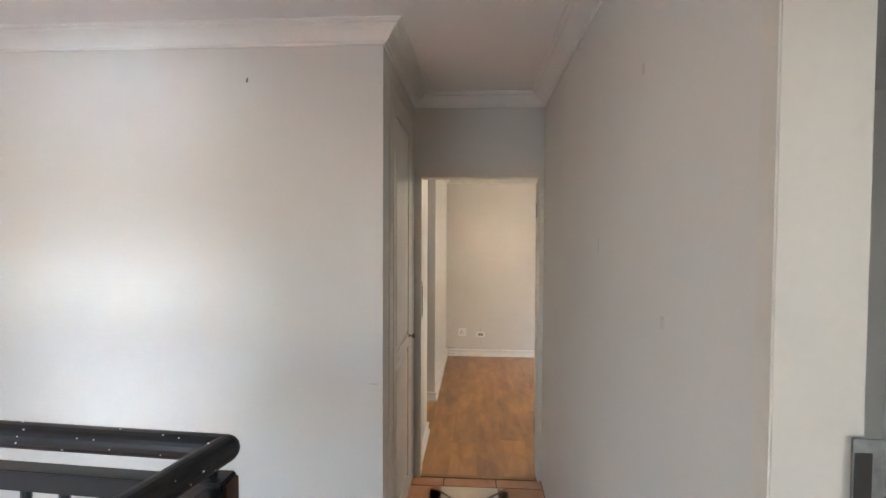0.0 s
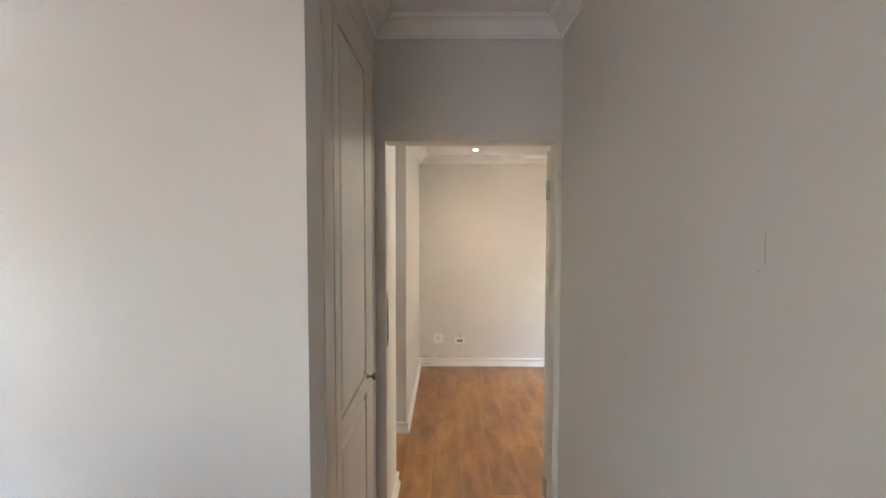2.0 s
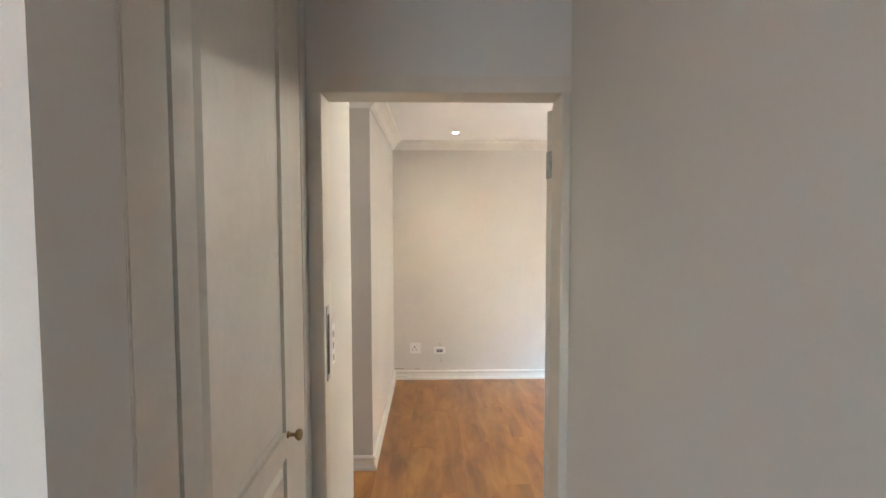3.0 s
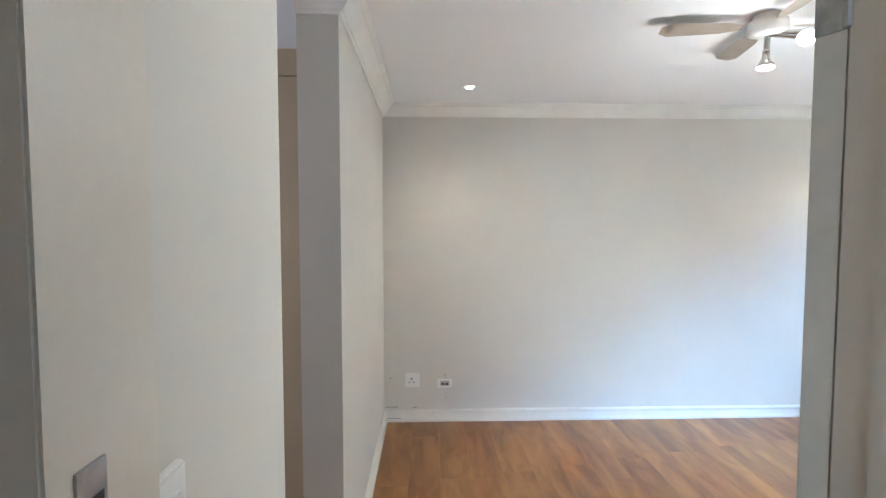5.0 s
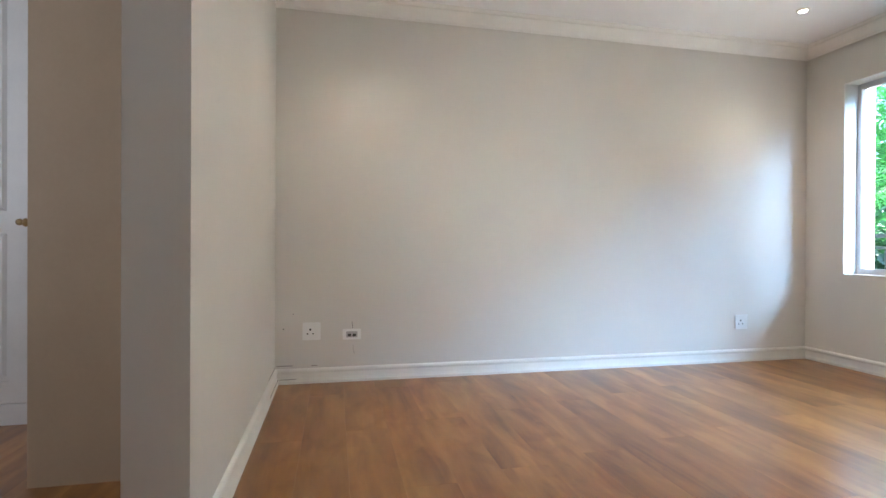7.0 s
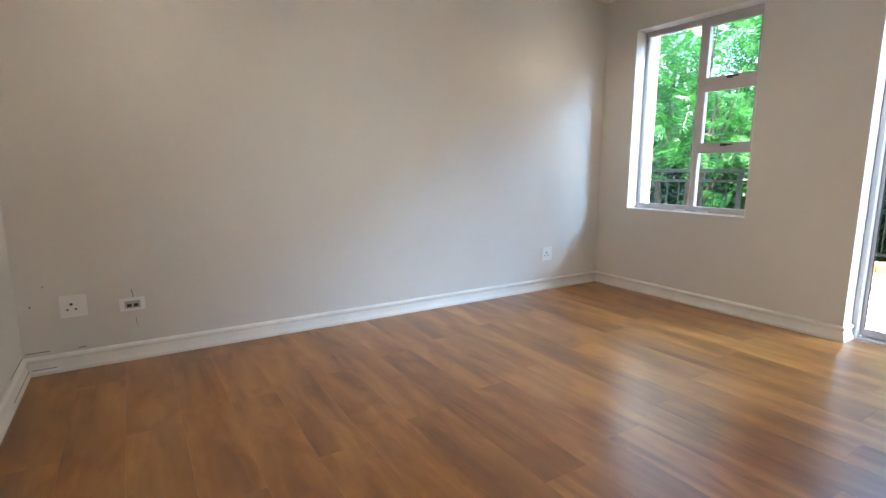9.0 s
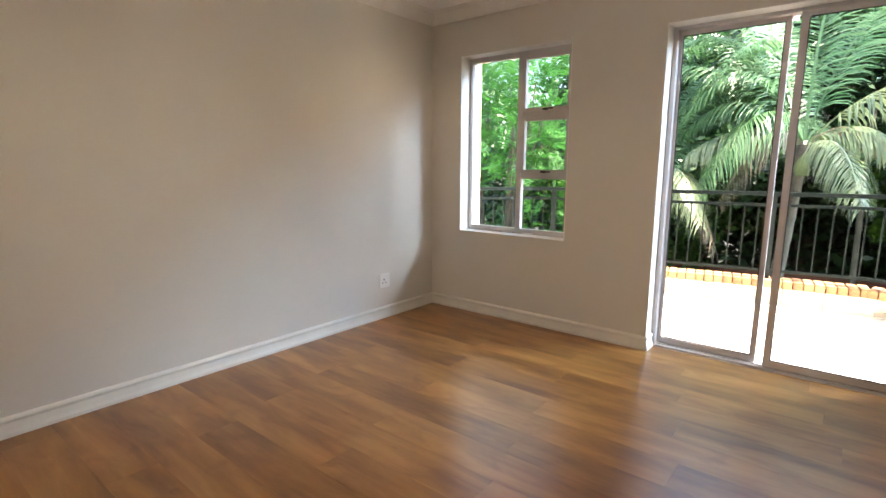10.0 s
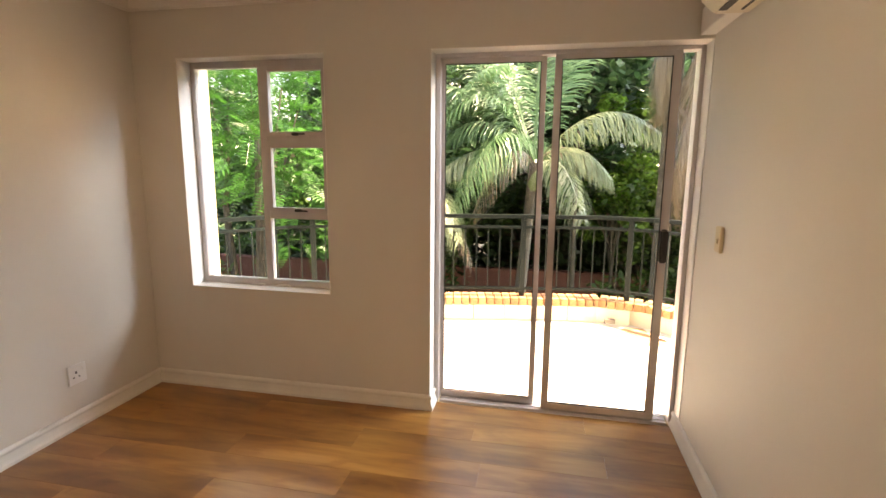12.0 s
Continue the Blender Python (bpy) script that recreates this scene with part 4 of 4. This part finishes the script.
def feathery_tree(x, y, lobes, n, L, seed, label, trunks):
    rng = np.random.default_rng(seed)
    t = thing("leafy_tree", x, y, GZ0, label, "tree")
    bm = bmesh.new()
    for k, (bx, by, tx, ty, tz) in enumerate(trunks):
        a, b = Vector((bx, by, 0)), Vector((tx, ty, tz))
        m1 = a.lerp(b, 0.35) + Vector(rng.normal(size=3) * 0.12)
        m2 = a.lerp(b, 0.7) + Vector(rng.normal(size=3) * 0.15)
        limb(bm, [a, m1, m2, b], 0.11, 0.035)
        for j in range(3):
            e = b + Vector((rng.uniform(-0.9, 0.9), rng.uniform(-0.9, 0.9), rng.uniform(0.2, 0.9)))
            limb(bm, [m2.lerp(b, 0.4 * j), m2.lerp(e, 0.6), e], 0.03, 0.008, seg=5)
    part("trunk", bm, M_BARK, t)
    v, f = pinnate_crown(rng, [(a, b, c - GZ0, q) for a, b, c, q in lobes], n, L)
    o = new("crown", mesh_of("crown", v, f, M_LEAF))
    o.parent = t
    tagged(o, kind="stuff")
    return t


def arching_frond(rng, a, b, reach, leaflet, hang, width, name, pairs=56):
    """A frond along +x that rises with slope a and bends down by b; its leaflets hang by gravity."""
    vs, fs = [], []
    def pt(s):
        u = reach * s
        return Vector((u, 0.05 * math.sin(s * 4), a * u + b * u * u))
    L = sum((pt((k + 1) / 20) - pt(k / 20)).length for k in range(20))
    N = 14
    for k in range(N + 1):
        p, w = pt(k / N), 0.020 * (1 - 0.85 * k / N)
        vs += [p + Vector((0, -w, 0)), p + Vector((0, w, 0)), p + Vector((0, 0, -w * 1.4))]
    for k in range(N):
        q = 3 * k
        fs += [(q, q + 3, q + 4, q + 1), (q + 1, q + 4, q + 5, q + 2), (q + 2, q + 5, q + 3, q)]
    for k in range(pairs):
        s = 0.16 + 0.84 * k / (pairs - 1)
        p, d = pt(s), (pt(min(1, s + 0.02)) - pt(s - 0.02)).normalized()
        side0 = Vector((0, 1, 0)).cross(d)
        ll = leaflet * (0.30 + 0.95 * math.sin(min(1.0, s) * math.pi * 0.84 + 0.28)) * rng.uniform(0.82, 1.1)
        for side in (-1, 1):
            if rng.uniform() < 0.04:
                continue
            out = (Vector((0, side * (1.0 - 0.35 * hang), 0)) + d * rng.uniform(0.35, 0.65) - side0 * 0.0 + Vector((0, 0, -0.45 * hang + rng.uniform(-0.12, 0.14)))).normalized()
            g = Vector((0, 0, -1))
            q1 = p + out * ll * 0.4
            o2 = (out + g * (0.25 + 0.9 * hang) * rng.uniform(0.7, 1.2)).normalized()
            q2 = q1 + o2 * ll * 0.35
            q3 = q2 + (o2 + g * (0.3 + 0.9 * hang)).normalized() * ll * 0.28
            w = d * width
            i = len(vs)
            vs += [p - w * 0.45, p + w * 0.45, q1 + w, q1 - w, q2 + w * 0.8, q2 - w * 0.8, q3]
            fs += [(i, i + 1, i + 2, i + 3), (i + 3, i + 2, i + 4, i + 5), (i + 5, i + 4, i + 6)]
    me = bpy.data.meshes.new(name)
    me.from_pydata([tuple(v) for v in vs], [], fs)
    return me


def arching_palm(x, y, crown_z, foot, fronds, seed, label, trunk):
    """A palm whose fronds are given as (heading, start slope, bend, reach, hang, dress)."""
    rng = np.random.default_rng(seed)
    t = thing("palm_tree", x, y, GZ0, label, "palm tree")
    H = crown_z - GZ0
    bm = bmesh.new()
    f0, top = Vector((*foot, 0)), Vector((0, 0, H))
    for k in range(16):
        p0, p1 = f0.lerp(top, k / 16), f0.lerp(top, (k + 1) / 16)
        r = trunk * (1.15 - 0.35 * k / 16)
        cyl(bm, p0, p1, r, r * 0.94, seg=12)
        cyl(bm, p1 - Vector((0, 0, 0.025)), p1, r * 1.03, r, seg=12)
    part("trunk", bm, M_PALMBARK, t)
    part("crownshaft", lathe(bmesh.new(), top - Vector((0, 0, 0.38)), (0, 0, 1), [(0, trunk * 0.95), (0.08, trunk * 1.1), (0.25, trunk * 0.8), (0.42, trunk * 0.4)], seg=12), M_PALMSHAFT, t, "smooth green sheath under the fronds")
    # pale fronds carry the sun's glare in their leaf colour
    dress = {"green": M_PALM, "pale": M_PALMGLARE, "brown": M_DEADLEAF}
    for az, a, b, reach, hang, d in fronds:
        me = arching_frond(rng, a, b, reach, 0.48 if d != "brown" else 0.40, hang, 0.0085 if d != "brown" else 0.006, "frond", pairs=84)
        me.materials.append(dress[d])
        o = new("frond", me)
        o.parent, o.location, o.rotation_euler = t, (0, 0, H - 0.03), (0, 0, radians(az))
        tagged(o, {"pale": "drooping frond, sun glare put into its pale colour", "brown": "dry brown frond", "green": ""}[d])
    return t


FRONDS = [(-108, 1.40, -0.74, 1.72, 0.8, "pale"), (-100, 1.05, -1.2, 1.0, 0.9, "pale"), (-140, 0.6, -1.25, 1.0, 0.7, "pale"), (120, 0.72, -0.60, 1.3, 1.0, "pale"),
          (100, 1.5, -1.0, 1.4, 0.5, "green"), (76, 2.2, -1.2, 1.5, 0.3, "green"), (60, 2.05, -0.66, 2.0, 0.2, "green"), (28, 1.6, -0.2, 1.36, 0.15, "green"),
          (-47, 3.2, -1.5, 0.95, 0.15, "green"), (125, 1.3, -2.3, 0.9, 0.8, "brown"), (10, 1.2, -0.9, 1.4, 0.4, "green"), (-20, 1.0, -1.0, 1.3, 0.6, "green"),
          (92, 2.9, -1.1, 1.6, 0.25, "green"), (72, 3.6, -1.4, 1.5, 0.2, "green"), (50, 3.0, -0.9, 1.5, 0.2, "green"), (84, 1.5, -0.5, 1.9, 0.35, "green"), (110, 2.3, -1.5, 1.4, 0.3, "green"), (-10, 4.5, -1.6, 0.9, 0.15, "green"), (140, 1.5, -1.4, 1.35, 0.6, "green"), (-75, 1.2, -1.5, 0.9, 0.5, "brown")]
arching_palm(8.2, 5.285, 1.484, (-0.05, 0.35), FRONDS, 3, "feather palm beyond the balcony, arching green fronds, some with sun glare put into their colour", 0.085)
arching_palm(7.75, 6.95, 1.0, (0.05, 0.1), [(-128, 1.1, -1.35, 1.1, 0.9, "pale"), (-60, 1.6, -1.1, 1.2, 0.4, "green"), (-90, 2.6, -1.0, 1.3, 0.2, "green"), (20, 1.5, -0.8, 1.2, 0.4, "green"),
                                          (-100, 1.0, -1.9, 0.95, 0.9, "brown"), (-30, 2.4, -0.9, 1.2, 0.3, "green")], 4, "smaller feather palm with a frond hanging over the railing", 0.07)
pole = thing("slim_tree", 9.7, 4.66, GZ0, "slim bare grey trunk standing among the palms", "tree")
part("trunk", (lambda b: (limb(b, [Vector((0.0, -0.10, 0)), Vector((0.02, -0.03, 2.6)), Vector((0, 0.0, 5.2))], 0.05, 0.03, seg=10), b)[1])(bmesh.new()), M_PALMBARK, pole)
palm(7.55, 3.74, 3.25, 8, 1.5, 9, "tall palm with a skirt of hanging dry fronds", trunk=0.11, dead=20, dead_l=1.15)
palm(7.5, 3.45, 2.45, 6, 1.1, 19, "palm with shaggy dry fronds under its crown", trunk=0.10, dead=18, dead_l=1.5)
feathery_tree(7.4, 9.0, [(-0.9, -0.9, 1.5, 0.7), (-0.2, -1.1, 1.35, 0.65), (-0.6, 0.2, 2.2, 0.8), (0.5, -0.6, 2.4, 0.9), (-0.4, -0.6, 3.1, 0.9), (0.8, 0.5, 1.6, 0.8),
              (-1.1, 0.6, 1.3, 0.6), (0.9, -1.6, 2.9, 0.8), (1.3, 0.3, 3.2, 1.0), (-0.9, 0.9, 2.9, 0.7)], 850, 0.36, 11,
              "tree with bright green feathery leaves and several grey trunks", [(0, 0, -0.5, -0.4, 5.0), (0.2, 0.25, 0.9, 0.1, 5.2), (-0.25, 0.1, -0.9, 0.8, 4.7), (0.1, -0.3, 0.5, -1.2, 5.1)])
feathery_tree(10.2, 11.2, [(0, 0, 2.5, 1.4), (-1.0, 0.8, 1.2, 1.1), (1.0, -0.8, 1.6, 1.2), (0.2, 0.3, 3.8, 1.3), (-0.8, -0.9, 3.2, 1.0), (0, -1.5, 0.2, 0.9)], 1100, 0.42, 31,
              "tall tree with fine feathery green leaves", [(0, 0, 0.3, 0.2, 5.4), (0.3, 0.1, -0.8, 0.9, 4.8), (-0.3, 0, 0.9, -0.9, 5.0)])
tree("dark_tree", 13.5, 5.5, 4.6, 3.2, "dense dark evergreen tree behind the palms", M_LEAFD, 26000, 0.12, 13, trunk=0.22, fork=0.3)
tree("dark_tree", 12.2, 3.2, 4.4, 2.6, "dense dark evergreen tree behind the palms", M_LEAFD, 26000, 0.10, 14, trunk=0.22, fork=0.3)
tree("leafy_tree", 10.2, 3.95, 2.7, 0.85, "small bright yellow-green tree among the palms", M_LEAFY, 9000, 0.06, 52, trunk=0.05, fork=0.55)
tree("leafy_tree", 10.6, 2.6, 3.0, 1.5, "bushy light green tree", M_LEAFM, 14000, 0.07, 15, trunk=0.1, fork=0.35)
tree("leafy_tree", 11.3, 7.3, 3.6, 2.0, "bushy mid green tree behind the palm", M_LEAFM, 16000, 0.09, 35, trunk=0.14, fork=0.35)
tree("leafy_tree", 12.8, 0.6, 4.2, 2.0, "bushy mid green tree at the garden edge", M_LEAFM, 14000, 0.09, 41, trunk=0.14, fork=0.3)
tree("leafy_tree", 12.4, 1.9, 5.8, 2.2, "tall mid green tree at the garden edge", M_LEAFM, 18000, 0.09, 47, trunk=0.14, fork=0.3)
tree("dark_tree", 14.5, 9.5, 5.0, 3.6, "dense dark evergreen tree behind the palms", M_LEAFD, 26000, 0.12, 16, trunk=0.22, fork=0.3)

rng = np.random.default_rng(21)
cs = [(rng.uniform(15, 22), rng.uniform(-3, 34), rng.uniform(GZ0, 4.0), rng.uniform(1.2, 2.2)) for k in range(170)]
cs += [(rng.uniform(12.5, 15), rng.uniform(-3, 16), rng.uniform(GZ0, -0.4), rng.uniform(0.8, 1.4)) for k in range(60)]
v, f = leaf_cloud(rng, cs, 120000, 0.17)
tagged(new("hedge", mesh_of("hedge", v, f, M_LEAFD)), "dark green hillside thicket behind the garden", "thicket", kind="stuff")
cs = [(rng.uniform(7.0, 12.5), rng.uniform(-1, 15), GZ0 + rng.uniform(0.2, 2.6), rng.uniform(0.5, 1.0)) for k in range(80)]
v, f = leaf_cloud(rng, cs, 60000, 0.075)
tagged(new("shrub", mesh_of("shrub", v, f, M_LEAFM)), "mixed green shrubs under the trees", "shrub", kind="stuff")

# ---- lamps of the house, and unseen fill lamps added to them ----
lamp("stair_window_light", "AREA", look((-1.45, HS + 0.02, 1.3), (-1.1, 3, 1.2)), 1.55, (0.50, 0.71, 1.0), size=1.8, size_y=1.9)
lamp("stair_lower_pane", "AREA", look((-1.45, HS + 0.03, 0.85), (-1.3, 3, 1.12)), 0.22, (0.66, 0.82, 1.0), size=0.95, size_y=0.75, spread=radians(14))
lamp("stair_upper_pane", "AREA", look((-1.45, HS + 0.03, 2.0), (-1.3, 3, 2.25)), 0.08, (0.66, 0.82, 1.0), size=0.95, size_y=0.45, spread=radians(14))
# unseen lamp panel added south-east of the balcony; throws a blue wedge indoors
lamp("sky_fill_lamp", "AREA", look((10.4, -3.9, 7.2), (3.9, 6.0, 1.4), 28), 1000, (0.50, 0.72, 1.0), size=10.5, size_y=4.4)
lamp("side_room_light", "AREA", look((2.0, HS + 0.05, 1.5), (2.3, 4, 1.3)), 1.8, (0.88, 0.95, 1.0), size=1.6, size_y=1.4)
for x, y in ((0.589, 7.06), (3.33, 7.06)):
    lamp("downlight_lamp", "SPOT", look((x, y, RZ - 0.03), (x, y, 0)), 1.25, (1, 0.80, 0.58), spot=radians(125), soft=0.03)
lamp("spot_lamp", "SPOT", look((1.80, 5.80, RZ - 0.24), (1.9, 6.0, 0)), 2.6, (1, 0.86, 0.68), spot=radians(165), soft=0.04)
lamp("doorway_spot_lamp", "SPOT", look((1.83, 5.64, RZ - 0.20), (0.15, 4.4, 1.2)), 3.2, (1, 0.90, 0.76), spot=radians(80), soft=0.03)
# bare point lamp added in mid-air below the fan heads, brightens ceiling and walls
lamp("fan_fill_lamp", "POINT", pose(1.85, 5.80, RZ - 0.50), 0.8, (1, 0.90, 0.76), soft=0.02)
# unseen area lamp added before the solid dressing wall to brighten the wardrobes
lamp("dressing_fill_light", "AREA", look((-2.45, 5.6, 1.5), (0, 6.4, 1.0)), 1.7, (0.92, 0.94, 1.0), size=1.0, size_y=1.1)

# ---- pieces: coping bricks and parapet blocks ----
par = tagged(new("parapet"), "low balcony parapet of pale painted blocks with an orange brick coping", "parapet")
par["kind"] = "structure"
bk = finish("brick", box(bmesh.new(), -0.035, 0.035, -0.11, 0.11, 0, 0.07, 0.004), M_BRICK)
for x, y, a in along(BALC, 0.078):
    o = new("brick", bk)
    o.parent, o.location, o.rotation_euler = par, (x + 0.10, y, 0.135 + random.uniform(-0.002, 0.002)), (0, 0, a + random.uniform(-0.01, 0.01))
bl = finish("block", box(bmesh.new(), -0.147, 0.147, -0.07, 0.07, -0.03, 0.132, 0.003), M_BLOCK)
for x, y, a in along(BALC, 0.30):
    o = new("block", bl)
    o.parent, o.location, o.rotation_euler = par, (x + 0.10, y, 0), (0, 0, a)

# ---- pieces: laminate boards ----
PW, PL = 0.193, 1.28
boards = {}
def board(x0, x1, y0, y1):
    key = (round(x1 - x0, 3), round(y1 - y0, 3))
    if key not in boards:
        w, h = key
        boards[key] = finish("board", box(bmesh.new(), 0, w - 0.0004, 0, h - 0.0004, -0.012, 0, 0.0004), M_FLOOR)
    o = new("board", boards[key])
    o.parent = laminate
    o.location = (x0, y0, 0)
laminate = tagged(new("floor_laminate"), "honey oak laminate floor with smoky knots, laid towards the far wall", "floor")
laminate["kind"] = "structure"
X0, k = -2.5, 0
while X0 < RX1 + 0.1:
    xa, xb = X0, min(X0 + PW, RX1 + 0.10)
    y = DY1 - 0.13 - ((k * 0.47) % 1.0) * PL
    while y < RY1:
        lo = DY0 + 0.02 if OX0 - 0.1 < (xa + xb) / 2 < OX1 + 0.1 else DY1
        a, b = max(y, lo), min(y + PL, RY1)
        if b - a > 0.02:
            board(xa, xb, a, b)
        y += PL
    X0 += PW
    k += 1

# ---- pieces: corridor tiles ----
tiles = tagged(new("floor_tiles"), "terracotta floor tiles with a cream inlay in the corridor", "floor")
tiles["kind"] = "structure"
def tile(poly, material):
    bm = bmesh.new()
    c = sum((Vector(p) for p in poly), Vector((0, 0))) / len(poly)
    top = [bm.verts.new((c.x + (p[0] - c.x) * 0.985, c.y + (p[1] - c.y) * 0.985, 0)) for p in poly]
    low = [bm.verts.new((p[0], p[1], -0.006)) for p in poly]
    bm.faces.new(top)
    for i in range(len(poly)):
        j = (i + 1) % len(poly)
        bm.faces.new((low[i], low[j], top[j], top[i]))
    bmesh.ops.recalc_face_normals(bm, faces=bm.faces)
    part("tile", bm, material, tiles)
g = 0.004
IX0, IX1, IY0, IY1 = 0.09, 0.60, 3.55, 4.06
for i in range(-1, 3):
    for j in range(0, 16):
        x0, x1 = -0.176 + i * 0.35, 0.174 + i * 0.35
        y1 = 4.06 - (j - 1) * 0.35 if j else DY0 - 0.005
        y0 = 4.06 - j * 0.35
        x0, x1 = max(x0, -0.19), min(x1, CX1)
        if y0 < HS: continue
        if IX0 - 0.001 < (x0 + x1) / 2 < IX1 and IY0 < (y0 + y1) / 2 < IY1: continue
        if x1 - x0 > 0.03:
            tile([(x0 + g, y0 + g), (x1 - g, y0 + g), (x1 - g, y1 - g), (x0 + g, y1 - g)], M_TERRA)
c = ((IX0 + IX1) / 2, (IY0 + IY1) / 2)
q = [(IX0, IY0), (IX1, IY0), (IX1, IY1), (IX0, IY1)]
for i in range(4):
    a, b = Vector(q[i]), Vector(q[(i + 1) % 4])
    cc = Vector(c)
    s = 0.012
    d = (b - a).normalized()
    inn = (cc - (a + b) / 2).normalized()
    tile([a + d * s * 1.4 + inn * g, b - d * s * 1.4 + inn * g, cc - inn * s * 0.6], M_CREAM)
